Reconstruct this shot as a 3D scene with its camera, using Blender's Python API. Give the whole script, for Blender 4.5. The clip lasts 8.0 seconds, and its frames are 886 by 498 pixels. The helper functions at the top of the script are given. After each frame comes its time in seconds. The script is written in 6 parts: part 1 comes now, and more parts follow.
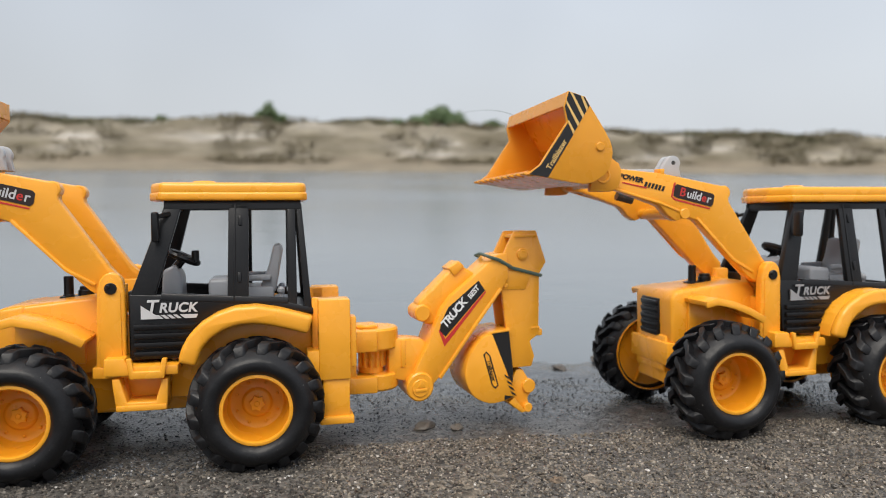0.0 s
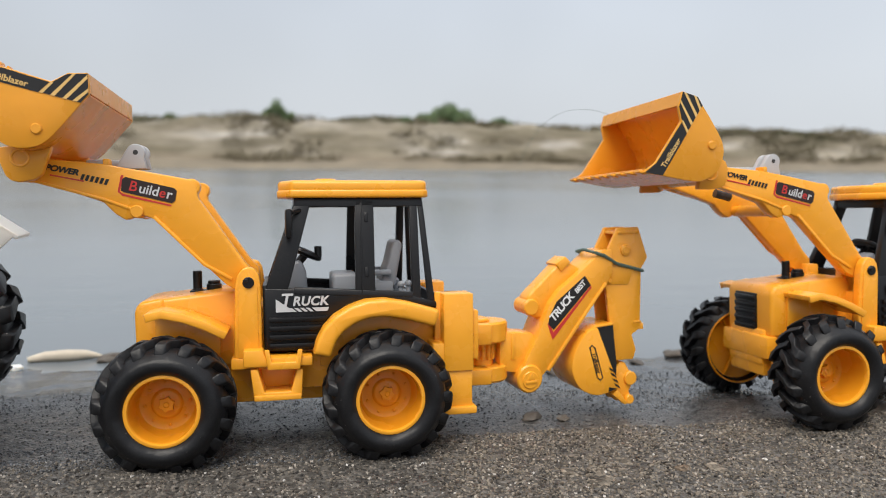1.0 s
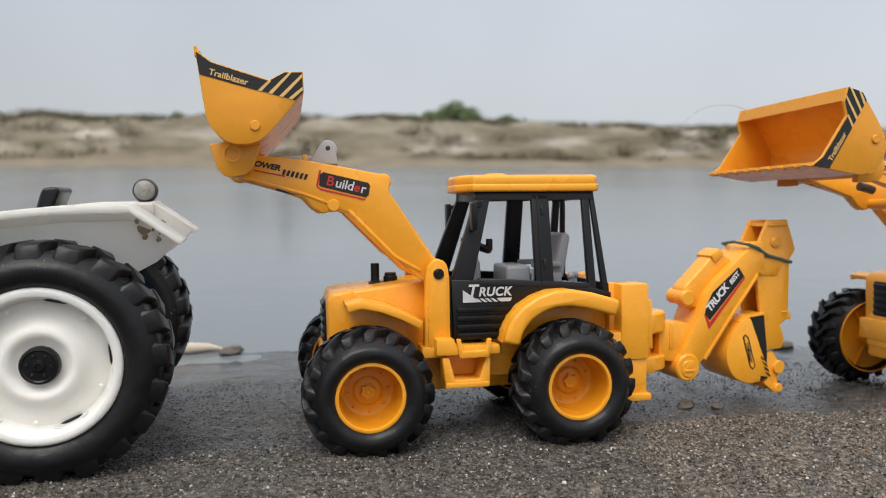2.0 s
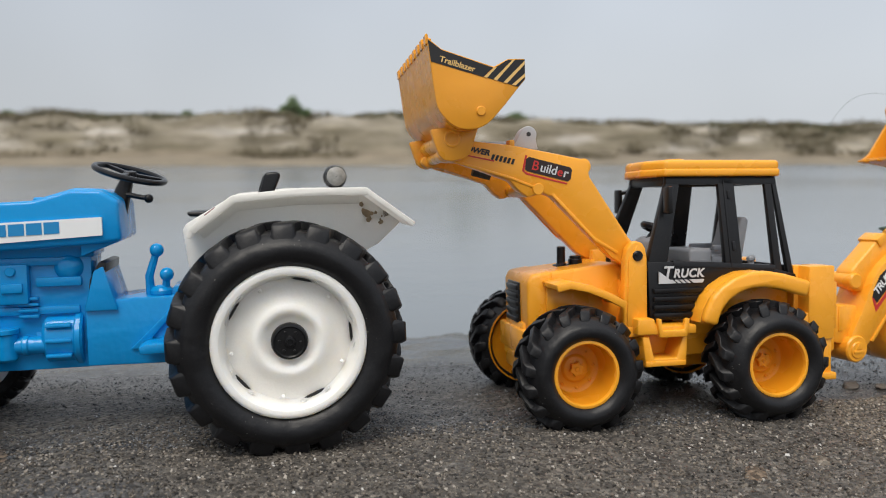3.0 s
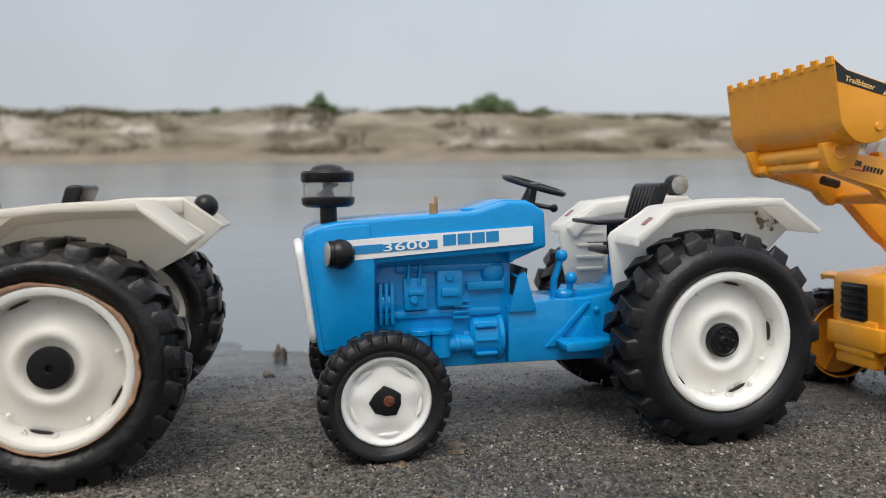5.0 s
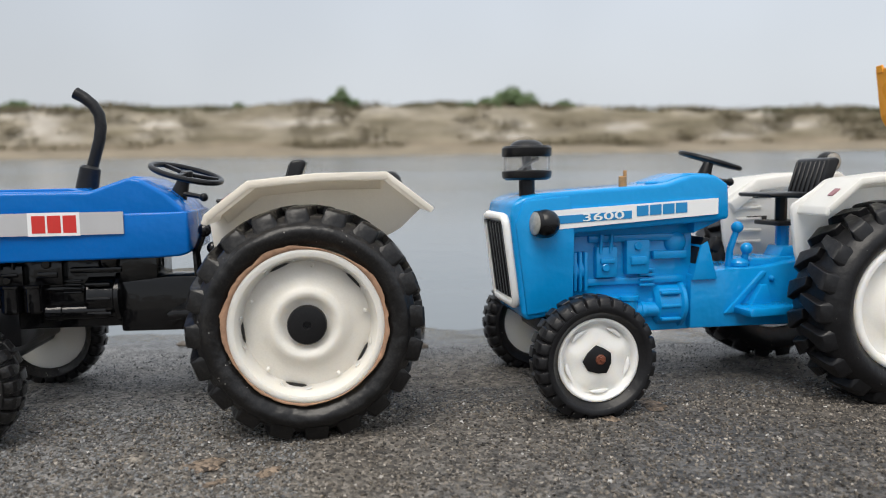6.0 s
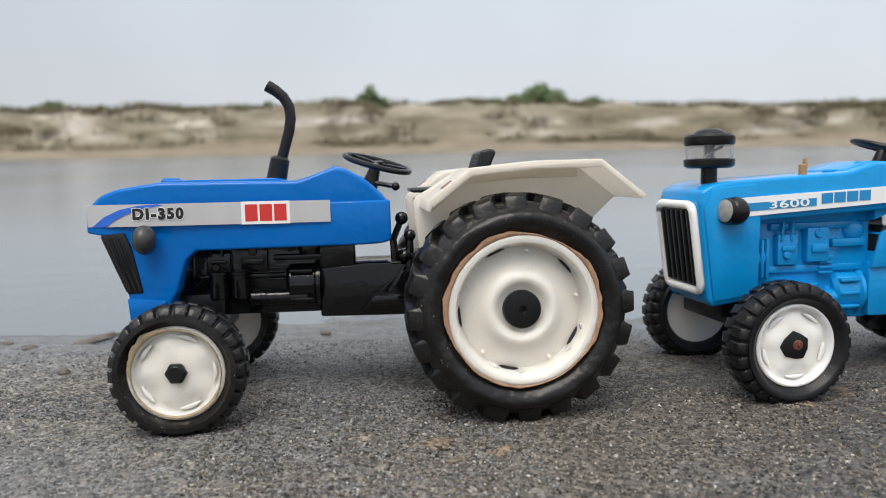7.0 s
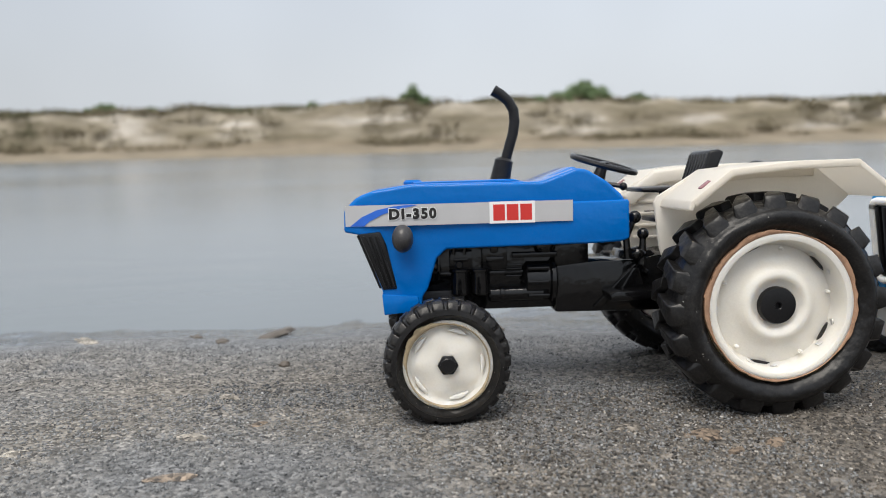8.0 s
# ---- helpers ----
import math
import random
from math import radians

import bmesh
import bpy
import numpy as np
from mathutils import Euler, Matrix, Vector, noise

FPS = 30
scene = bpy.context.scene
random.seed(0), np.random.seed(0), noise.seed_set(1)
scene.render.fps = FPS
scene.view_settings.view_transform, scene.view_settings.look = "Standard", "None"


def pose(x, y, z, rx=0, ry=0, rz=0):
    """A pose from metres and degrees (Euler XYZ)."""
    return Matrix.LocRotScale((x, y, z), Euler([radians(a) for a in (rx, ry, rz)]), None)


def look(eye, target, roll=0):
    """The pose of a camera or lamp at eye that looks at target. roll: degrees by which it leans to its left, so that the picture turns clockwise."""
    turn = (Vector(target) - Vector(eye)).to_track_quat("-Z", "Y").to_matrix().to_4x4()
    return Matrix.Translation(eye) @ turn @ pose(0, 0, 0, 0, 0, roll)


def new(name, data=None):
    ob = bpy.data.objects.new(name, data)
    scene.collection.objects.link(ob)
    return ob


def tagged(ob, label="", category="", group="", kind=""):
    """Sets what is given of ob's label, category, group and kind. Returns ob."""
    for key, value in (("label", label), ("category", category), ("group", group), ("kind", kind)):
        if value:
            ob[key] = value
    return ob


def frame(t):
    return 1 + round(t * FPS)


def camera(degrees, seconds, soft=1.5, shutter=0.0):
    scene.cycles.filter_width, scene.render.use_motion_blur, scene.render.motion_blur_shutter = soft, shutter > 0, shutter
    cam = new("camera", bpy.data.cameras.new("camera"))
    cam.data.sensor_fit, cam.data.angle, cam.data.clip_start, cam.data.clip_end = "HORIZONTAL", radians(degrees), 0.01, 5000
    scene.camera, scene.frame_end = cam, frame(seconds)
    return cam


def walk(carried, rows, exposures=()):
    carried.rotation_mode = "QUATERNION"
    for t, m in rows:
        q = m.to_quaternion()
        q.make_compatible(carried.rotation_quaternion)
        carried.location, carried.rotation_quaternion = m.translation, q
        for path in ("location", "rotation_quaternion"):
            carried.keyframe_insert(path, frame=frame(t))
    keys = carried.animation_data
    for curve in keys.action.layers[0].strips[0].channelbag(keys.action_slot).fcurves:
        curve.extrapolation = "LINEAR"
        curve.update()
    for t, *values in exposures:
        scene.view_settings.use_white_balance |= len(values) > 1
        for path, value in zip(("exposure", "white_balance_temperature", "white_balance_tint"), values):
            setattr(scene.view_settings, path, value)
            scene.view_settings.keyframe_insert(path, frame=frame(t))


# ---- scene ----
cam = camera(61.2, 8.0, 1.0)
METRES, EYE, TILT, LEAN, TURN = 0.52, 0.0985, -5.9, -0.3, -11.0
ROWS = [
    (0.0, 0.0, 0.0, 0.0, 0.0, 0.0, -0.0),
    (0.5, -0.044, -0.007, 0.0016, 0.36, -0.07, -0.06),
    (1.0, -0.0803, -0.0171, -0.0015, 0.46, -0.17, -0.03),
    (1.2, -0.1022, -0.0236, -0.0045, 0.55, -0.19, 0.02),
    (2.3, -0.2408, -0.0396, -0.0058, 0.95, -0.38, 0.19),
    (2.5, -0.2647, -0.0438, -0.0076, 1.05, -0.4, 0.18),
    (3.0, -0.3411, -0.0542, -0.0155, 1.36, -0.5, 0.27),
    (3.5, -0.4049, -0.0602, -0.0093, 1.89, -0.56, 0.29),
    (4.0, -0.4682, -0.0714, -0.0018, 2.25, -0.59, 0.34),
    (4.5, -0.5303, -0.088, -0.0016, 2.58, -0.76, 0.34),
    (5.0, -0.6024, -0.1053, -0.006, 3.0, -0.86, 0.4),
    (5.2, -0.631, -0.1143, -0.0086, 3.29, -0.91, 0.45),
    (6.3, -0.7567, -0.1533, -0.0269, 5.01, -1.4, 0.54),
    (6.5, -0.7788, -0.1572, -0.0295, 5.41, -1.43, 0.58),
    (7.0, -0.8375, -0.1672, -0.0271, 6.48, -1.47, 0.64),
    (7.5, -0.9059, -0.1854, -0.0292, 7.81, -1.53, 0.71),
    (8.0, -0.9712, -0.2066, -0.0252, 9.55, -1.55, 0.78),
]
# beach, toys and camera are tipped together by this, to fit the far waterline in the camera's view
TIP = 0.33
BEACH = pose(0, 0.28, 0, -TIP) @ pose(0, -0.28, 0)
walk(cam, [(t, BEACH @ pose(0, 0, EYE, TILT, LEAN, TURN) @ pose(METRES * x, METRES * y, METRES * z, 90 + pitch, roll, yaw)) for t, x, y, z, yaw, pitch, roll in ROWS],
     [(0.0, -0.02), (1.0, 0.0), (2.5, -0.15), (3.0, -0.13), (3.5, -0.03), (4.5, -0.16), (5.0, -0.15), (6.5, 0.08), (8.0, 0.1)])
cam.data.dof.use_dof = True
cam.data.dof.focus_distance = 0.26
cam.data.dof.aperture_fstop = 14.0

# ---- world and light ----
world = bpy.data.worlds.new("overcast_sky")
scene.world = world
world.use_nodes = True
wn, wl = world.node_tree.nodes, world.node_tree.links
wn.clear()
SUN_EL, SUN_AZ = 62.0, 205.0  # degrees; azimuth clockwise from +y: behind the walk, to its left
w_sky = wn.new("ShaderNodeTexSky")
w_sky.sky_type = "NISHITA"
w_sky.sun_disc = False
w_sky.sun_elevation, w_sky.sun_rotation = radians(SUN_EL), radians(SUN_AZ)
w_sky.dust_density, w_sky.air_density = 6.0, 1.5
w_scale = wn.new("ShaderNodeMix")
w_scale.data_type, w_scale.blend_type = "RGBA", "MULTIPLY"
w_scale.inputs[0].default_value = 1.0
w_scale.inputs[7].default_value = (0.09, 0.09, 0.09, 1)
w_co = wn.new("ShaderNodeTexCoord")
w_sep = wn.new("ShaderNodeSeparateXYZ")
w_ramp = wn.new("ShaderNodeValToRGB")
w_ramp.color_ramp.elements[0].position, w_ramp.color_ramp.elements[0].color = 0.0, (0.68, 0.715, 0.75, 1)
w_ramp.color_ramp.elements[1].position, w_ramp.color_ramp.elements[1].color = 1.0, (1.25, 1.30, 1.38, 1)
el = w_ramp.color_ramp.elements.new(0.22)
el.color = (0.615, 0.665, 0.74, 1)
w_noise = wn.new("ShaderNodeTexNoise")
w_noise.inputs["Scale"].default_value, w_noise.inputs["Detail"].default_value = 1.6, 3.0
w_cloud = wn.new("ShaderNodeMapRange")
w_cloud.inputs[1].default_value, w_cloud.inputs[2].default_value = 0.3, 0.7
w_cloud.inputs[3].default_value, w_cloud.inputs[4].default_value = 0.93, 1.2
w_veil = wn.new("ShaderNodeMix")
w_veil.data_type, w_veil.blend_type = "RGBA", "MULTIPLY"
w_veil.inputs[0].default_value = 1.0
w_mix = wn.new("ShaderNodeMix")
w_mix.data_type = "RGBA"
w_mix.inputs[0].default_value = 0.86
w_bg = wn.new("ShaderNodeBackground")
w_bg.inputs["Strength"].default_value = 1.0
w_out = wn.new("ShaderNodeOutputWorld")
wl.new(w_sky.outputs[0], w_scale.inputs[6])
wl.new(w_co.outputs["Generated"], w_sep.inputs[0])
wl.new(w_sep.outputs["Z"], w_ramp.inputs[0])
wl.new(w_co.outputs["Generated"], w_noise.inputs["Vector"])
w_lift = wn.new("ShaderNodeMath")
w_lift.operation = "MULTIPLY_ADD"
w_lift.inputs[1].default_value = 0.28
wl.new(w_sep.outputs["X"], w_lift.inputs[0])
wl.new(w_noise.outputs[0], w_lift.inputs[2])
wl.new(w_lift.outputs[0], w_cloud.inputs[0])
wl.new(w_ramp.outputs[0], w_veil.inputs[6])
wl.new(w_cloud.outputs[0], w_veil.inputs[7])
wl.new(w_scale.outputs[2], w_mix.inputs[6])
wl.new(w_veil.outputs[2], w_mix.inputs[7])
wl.new(w_mix.outputs[2], w_bg.inputs[0])
wl.new(w_bg.outputs[0], w_out.inputs[0])

sun_data = bpy.data.lights.new("sun", "SUN")
sun_data.energy, sun_data.angle, sun_data.color = 2.75, radians(40), (1.0, 0.94, 0.85)
sun = new("sun", sun_data)
sun_way = Vector((math.sin(radians(SUN_AZ)) * math.cos(radians(SUN_EL)), math.cos(radians(SUN_AZ)) * math.cos(radians(SUN_EL)), math.sin(radians(SUN_EL))))
sun.matrix_world = look(sun_way * 5, (0, 0, 0))


# ---- materials ----
def plain(name, rgb, rough=0.4, metal=0.0, var=0.06, coarse=70.0, fine=1500.0, bump=0.05, spec=0.5, dust=0.0, sss=0.0, wave=0.0, specks=0.0):
    """Moulded or painted surface: two scales of tone, uneven gloss, fine relief, a film of dust where wanted."""
    m = bpy.data.materials.new(name)
    m.use_nodes = True
    n, l = m.node_tree.nodes, m.node_tree.links
    b = n["Principled BSDF"]
    b.inputs["Metallic"].default_value = metal
    b.inputs["Specular IOR Level"].default_value = spec
    if sss:
        b.inputs["Subsurface Weight"].default_value = sss
        b.inputs["Subsurface Radius"].default_value = (0.004, 0.0037, 0.0032)
        b.inputs["Subsurface Scale"].default_value = 1.4
    co = n.new("ShaderNodeTexCoord")
    big, small = n.new("ShaderNodeTexNoise"), n.new("ShaderNodeTexNoise")
    big.inputs["Scale"].default_value, big.inputs["Detail"].default_value = coarse, 4.0
    small.inputs["Scale"].default_value, small.inputs["Detail"].default_value = fine, 3.0
    l.new(co.outputs["Object"], big.inputs["Vector"])
    l.new(co.outputs["Object"], small.inputs["Vector"])
    tone = n.new("ShaderNodeMix")
    tone.data_type = "RGBA"
    tone.inputs[6].default_value = (*[c * (1 - var) for c in rgb], 1)
    tone.inputs[7].default_value = (*[min(1, c * (1 + var)) for c in rgb], 1)
    l.new(big.outputs[0], tone.inputs[0])
    last = tone.outputs[2]
    if dust:
        speck = n.new("ShaderNodeMapRange")
        speck.inputs[3].default_value, speck.inputs[4].default_value = 0.0, dust
        both = n.new("ShaderNodeMath")
        both.operation = "MULTIPLY_ADD"
        both.inputs[1].default_value, both.inputs[2].default_value = 0.5, 0.0
        mixd = n.new("ShaderNodeMix")
        mixd.data_type = "RGBA"
        mixd.inputs[7].default_value = (0.36, 0.32, 0.27, 1)
        l.new(big.outputs[0], both.inputs[0])
        l.new(small.outputs[0], both.inputs[2])
        l.new(both.outputs[0], speck.inputs[0])
        speck.inputs[1].default_value, speck.inputs[2].default_value = 0.72, 1.05
        l.new(speck.outputs[0], mixd.inputs[0])
        l.new(last, mixd.inputs[6])
        last = mixd.outputs[2]
    if specks:  # single pale grains of sand stuck on in patches
        cell = n.new("ShaderNodeTexVoronoi")
        cell.inputs["Scale"].default_value = 1500.0
        l.new(co.outputs["Object"], cell.inputs["Vector"])
        dot = n.new("ShaderNodeMapRange")
        dot.inputs[1].default_value, dot.inputs[2].default_value, dot.inputs[3].default_value, dot.inputs[4].default_value = 0.30, 0.22, 0.0, 1.0
        l.new(cell.outputs["Distance"], dot.inputs[0])
        pick = n.new("ShaderNodeSeparateColor")
        l.new(cell.outputs["Color"], pick.inputs[0])
        few = n.new("ShaderNodeMath")
        few.operation = "MULTIPLY_ADD"
        few.inputs[1].default_value = 0.55
        l.new(big.outputs[0], few.inputs[0])
        l.new(pick.outputs[0], few.inputs[2])
        rare = n.new("ShaderNodeMapRange")
        rare.inputs[1].default_value, rare.inputs[2].default_value = 1.22 - specks, 1.26 - specks
        l.new(few.outputs[0], rare.inputs[0])
        on = n.new("ShaderNodeMath")
        on.operation = "MULTIPLY"
        l.new(dot.outputs[0], on.inputs[0])
        l.new(rare.outputs[0], on.inputs[1])
        mixs = n.new("ShaderNodeMix")
        mixs.data_type = "RGBA"
        mixs.inputs[7].default_value = (0.42, 0.40, 0.37, 1)
        l.new(on.outputs[0], mixs.inputs[0])
        l.new(last, mixs.inputs[6])
        last = mixs.outputs[2]
    l.new(last, b.inputs["Base Color"])
    gloss = n.new("ShaderNodeMapRange")
    gloss.inputs[3].default_value, gloss.inputs[4].default_value = max(0.03, rough - 0.08), min(1, rough + 0.1)
    l.new(big.outputs[0], gloss.inputs[0])
    l.new(gloss.outputs[0], b.inputs["Roughness"])
    bm_ = n.new("ShaderNodeBump")
    bm_.inputs["Strength"].default_value, bm_.inputs["Distance"].default_value = bump, 0.0006
    l.new(small.outputs[0], bm_.inputs["Height"])
    if wave:  # slow unevenness of the moulding, which makes its highlights wander
        wv = n.new("ShaderNodeTexNoise")
        wv.inputs["Scale"].default_value, wv.inputs["Detail"].default_value = 160.0, 2.0
        l.new(co.outputs["Object"], wv.inputs["Vector"])
        wb_ = n.new("ShaderNodeBump")
        wb_.inputs["Strength"].default_value, wb_.inputs["Distance"].default_value = wave, 0.0016
        l.new(wv.outputs[0], wb_.inputs["Height"])
        l.new(wb_.outputs[0], bm_.inputs["Normal"])
    l.new(bm_.outputs[0], b.inputs["Normal"])
    return m


YELLOW = plain("yellow_plastic", (0.88, 0.376, 0.025), 0.27, var=0.05, bump=0.03, dust=0.03, wave=0.12)
YELLOW_RIM = plain("yellow_rim_plastic", (0.82, 0.325, 0.014), 0.26, var=0.05, bump=0.05)
BLACK = plain("black_plastic", (0.007, 0.007, 0.008), 0.3, var=0.25, bump=0.08, dust=0.012, spec=0.32)
RUBBER = plain("black_rubber", (0.0070, 0.0071, 0.0084), 0.38, var=0.3, bump=0.10, dust=0.018, spec=0.32, wave=0.3, specks=-0.07)
RUBBER_OLD = plain("dusty_black_rubber", (0.0075, 0.0072, 0.0076), 0.33, var=0.3, bump=0.07, dust=0.045, spec=0.36, wave=0.6, specks=-0.05)
GREY = plain("grey_plastic", (0.42, 0.43, 0.45), 0.4, var=0.06)
SEAT_GREY = plain("seat_grey_plastic", (0.25, 0.262, 0.285), 0.4, var=0.08)
SKY_BLUE = plain("sky_blue_plastic", (0.003, 0.25, 0.60), 0.12, var=0.06, bump=0.03, dust=0.02, wave=0.22, spec=0.32)
SKY_BLUE_CAST = plain("sky_blue_casting", (0.003, 0.25, 0.60), 0.13, var=0.10, coarse=90, bump=0.03, dust=0.01, wave=0.35, spec=0.42)
DEEP_BLUE = plain("deep_blue_plastic", (0.0, 0.125, 0.46), 0.1, var=0.06, bump=0.03, dust=0.015, wave=0.25, spec=0.24)
WHITE = plain("white_plastic", (0.84, 0.82, 0.775), 0.42, var=0.03, bump=0.05, dust=0.06, sss=0.8, wave=0.12)
CREAM = plain("cream_white_plastic", (0.72, 0.69, 0.63), 0.42, var=0.06, bump=0.05, dust=0.1, sss=0.8, wave=0.12)


def thin(m, amount):
    """Lets light through a thin moulded wall."""
    n, l = m.node_tree.nodes, m.node_tree.links
    b = n["Principled BSDF"]
    tr, mx = n.new("ShaderNodeBsdfTranslucent"), n.new("ShaderNodeMixShader")
    l.new(b.inputs["Base Color"].links[0].from_socket, tr.inputs["Color"])
    mx.inputs[0].default_value = amount
    l.new(b.outputs[0], mx.inputs[1])
    l.new(tr.outputs[0], mx.inputs[2])
    l.new(mx.outputs[0], n["Material Output"].inputs["Surface"])
    return m


WHITE_THIN = thin(plain("thin_white_plastic", (0.93, 0.92, 0.89), 0.3, var=0.03, bump=0.05, dust=0.03, wave=0.12), 0.5)
CREAM_THIN = thin(plain("thin_cream_plastic", (0.90, 0.865, 0.80), 0.3, var=0.04, bump=0.05, dust=0.05, wave=0.12), 0.5)
thin(YELLOW_RIM, 0.22)
YELLOW_THIN = thin(plain("thin_yellow_plastic", (0.84, 0.358, 0.026), 0.27, var=0.05, bump=0.03, dust=0.02, wave=0.12), 0.12)
RUST = plain("rust_brown_paint", (0.34, 0.20, 0.125), 0.8, var=0.5, coarse=500, bump=0.4)
MUD = plain("dried_brown_mud", (0.30, 0.23, 0.15), 0.85, var=0.5, coarse=500, bump=0.4)
GRIME = plain("tan_grime", (0.34, 0.27, 0.17), 0.85, var=0.45, coarse=500, bump=0.5)
SCUFFED = plain("scuffed_grey_black_plastic", (0.035, 0.034, 0.036), 0.38, var=0.45, coarse=180, bump=0.1, dust=0.1)
CLEAR = bpy.data.materials.new("clear_plastic")
CLEAR.use_nodes = True
CLEAR.node_tree.nodes["Principled BSDF"].inputs["Transmission Weight"].default_value = 1.0
CLEAR.node_tree.nodes["Principled BSDF"].inputs["Roughness"].default_value = 0.22
CLEAR.node_tree.nodes["Principled BSDF"].inputs["IOR"].default_value = 1.3
CLEAR.node_tree.nodes["Principled BSDF"].inputs["Base Color"].default_value = (0.9, 0.9, 0.9, 1)
LENS = plain("dull_lens", (0.30, 0.30, 0.28), 0.18, var=0.5, coarse=500, bump=0.3)
# flat black for stickers, and for shade drawn in openings
INK_AND_SHADE = plain("black_sticker", (0.010, 0.009, 0.009), 0.4, var=0.1)
BROWN_INK = plain("brown_black_sticker", (0.022, 0.009, 0.007), 0.4, var=0.1)
DOOR_INK = plain("pale_grey_sticker", (0.56, 0.565, 0.575), 0.4, var=0.1)
RED_INK = plain("red_sticker", (0.55, 0.03, 0.025), 0.4, var=0.08)
DULL_RED = plain("faded_red_sticker", (0.27, 0.13, 0.14), 0.5, var=0.3)
GREY_INK = plain("worn_grey_sticker", (0.30, 0.30, 0.31), 0.42, var=0.15)
WHITE_INK = plain("white_sticker", (0.78, 0.79, 0.79), 0.38, var=0.03)
BLUE_INK = plain("blue_sticker", (0.012, 0.22, 0.50), 0.38, var=0.05)
TAN_INK = plain("tan_sticker", (0.75, 0.48, 0.16), 0.4, var=0.05)
SILVER = plain("silver_sticker", (0.50, 0.50, 0.51), 0.34, metal=0.25, var=0.08, coarse=120)
SWOOSH = plain("blue_swoosh_sticker", (0.02, 0.12, 0.55), 0.36, var=0.3, coarse=160)
WOOD = plain("raw_wood", (0.36, 0.20, 0.08), 0.7, var=0.3, coarse=600, bump=0.3)
BAND = plain("green_rubber_band", (0.075, 0.12, 0.10), 0.6, var=0.15)


def sand_material(name, dry, wet, water_z=None, grain=680.0):
    """Coarse river sand: grains of mixed tone, damp patches with shapes of their own, wet and smooth by the water;
    shade about the toys is put into the colour.
    """
    m = bpy.data.materials.new(name)
    m.use_nodes = True
    n, l = m.node_tree.nodes, m.node_tree.links
    b = n["Principled BSDF"]
    co = n.new("ShaderNodeNewGeometry")
    vor = n.new("ShaderNodeTexVoronoi")
    vor.inputs["Scale"].default_value = grain
    fine = n.new("ShaderNodeTexNoise")
    fine.inputs["Scale"].default_value, fine.inputs["Detail"].default_value = grain * 1.7, 3.0
    damp = n.new("ShaderNodeTexNoise")
    damp.inputs["Scale"].default_value, damp.inputs["Detail"].default_value = 9.0, 5.0
    clump = n.new("ShaderNodeTexNoise")
    clump.inputs["Scale"].default_value, clump.inputs["Detail"].default_value = 130.0, 4.0
    for t in (vor, fine, damp, clump):
        l.new(co.outputs["Position"], t.inputs["Vector"])
    sep = n.new("ShaderNodeSeparateColor")
    l.new(vor.outputs["Color"], sep.inputs[0])
    ramp = n.new("ShaderNodeValToRGB")
    els = ramp.color_ramp.elements
    els[0].position, els[0].color = 0.0, (dry[0] * 0.22, dry[1] * 0.22, dry[2] * 0.23, 1)
    els[1].position, els[1].color = 1.0, (min(1, dry[0] * 1.9), min(1, dry[1] * 1.9), min(1, dry[2] * 1.9), 1)
    for p, k in ((0.22, 0.58), (0.55, 0.95), (0.86, 1.45)):
        e = els.new(p)
        e.color = (dry[0] * k, dry[1] * k, dry[2] * k, 1)
    l.new(sep.outputs[0], ramp.inputs[0])
    tint = n.new("ShaderNodeMix")
    tint.data_type, tint.blend_type = "RGBA", "MULTIPLY"
    tint.inputs[0].default_value = 1.0
    cl = n.new("ShaderNodeMapRange")
    cl.inputs[1].default_value, cl.inputs[2].default_value = 0.3, 0.7
    cl.inputs[3].default_value, cl.inputs[4].default_value = 0.72, 1.25
    l.new(clump.outputs[0], cl.inputs[0])
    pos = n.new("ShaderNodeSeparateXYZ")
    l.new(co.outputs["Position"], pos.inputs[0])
    broad = n.new("ShaderNodeValToRGB")  # shade and damp painted in, darkest about x = -0.2; greyer and drier towards -x
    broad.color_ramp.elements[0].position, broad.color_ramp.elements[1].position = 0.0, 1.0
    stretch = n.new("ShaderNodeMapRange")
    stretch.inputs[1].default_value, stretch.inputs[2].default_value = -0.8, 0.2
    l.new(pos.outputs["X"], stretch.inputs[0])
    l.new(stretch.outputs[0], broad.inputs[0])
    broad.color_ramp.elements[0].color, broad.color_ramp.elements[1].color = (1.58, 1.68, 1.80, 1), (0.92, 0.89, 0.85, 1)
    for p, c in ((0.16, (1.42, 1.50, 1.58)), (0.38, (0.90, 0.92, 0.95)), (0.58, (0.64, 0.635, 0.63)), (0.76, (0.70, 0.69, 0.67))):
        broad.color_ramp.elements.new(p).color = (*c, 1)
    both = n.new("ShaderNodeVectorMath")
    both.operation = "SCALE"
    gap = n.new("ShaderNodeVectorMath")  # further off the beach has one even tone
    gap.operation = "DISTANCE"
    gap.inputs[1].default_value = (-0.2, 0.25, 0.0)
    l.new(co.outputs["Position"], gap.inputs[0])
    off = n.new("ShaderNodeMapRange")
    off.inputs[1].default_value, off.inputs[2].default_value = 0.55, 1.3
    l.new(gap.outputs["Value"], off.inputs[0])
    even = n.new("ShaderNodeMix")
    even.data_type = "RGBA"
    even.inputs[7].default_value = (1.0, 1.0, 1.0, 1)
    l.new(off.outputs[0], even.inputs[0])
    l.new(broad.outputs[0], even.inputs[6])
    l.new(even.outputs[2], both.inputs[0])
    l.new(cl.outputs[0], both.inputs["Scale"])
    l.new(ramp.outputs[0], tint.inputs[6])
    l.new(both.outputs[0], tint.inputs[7])
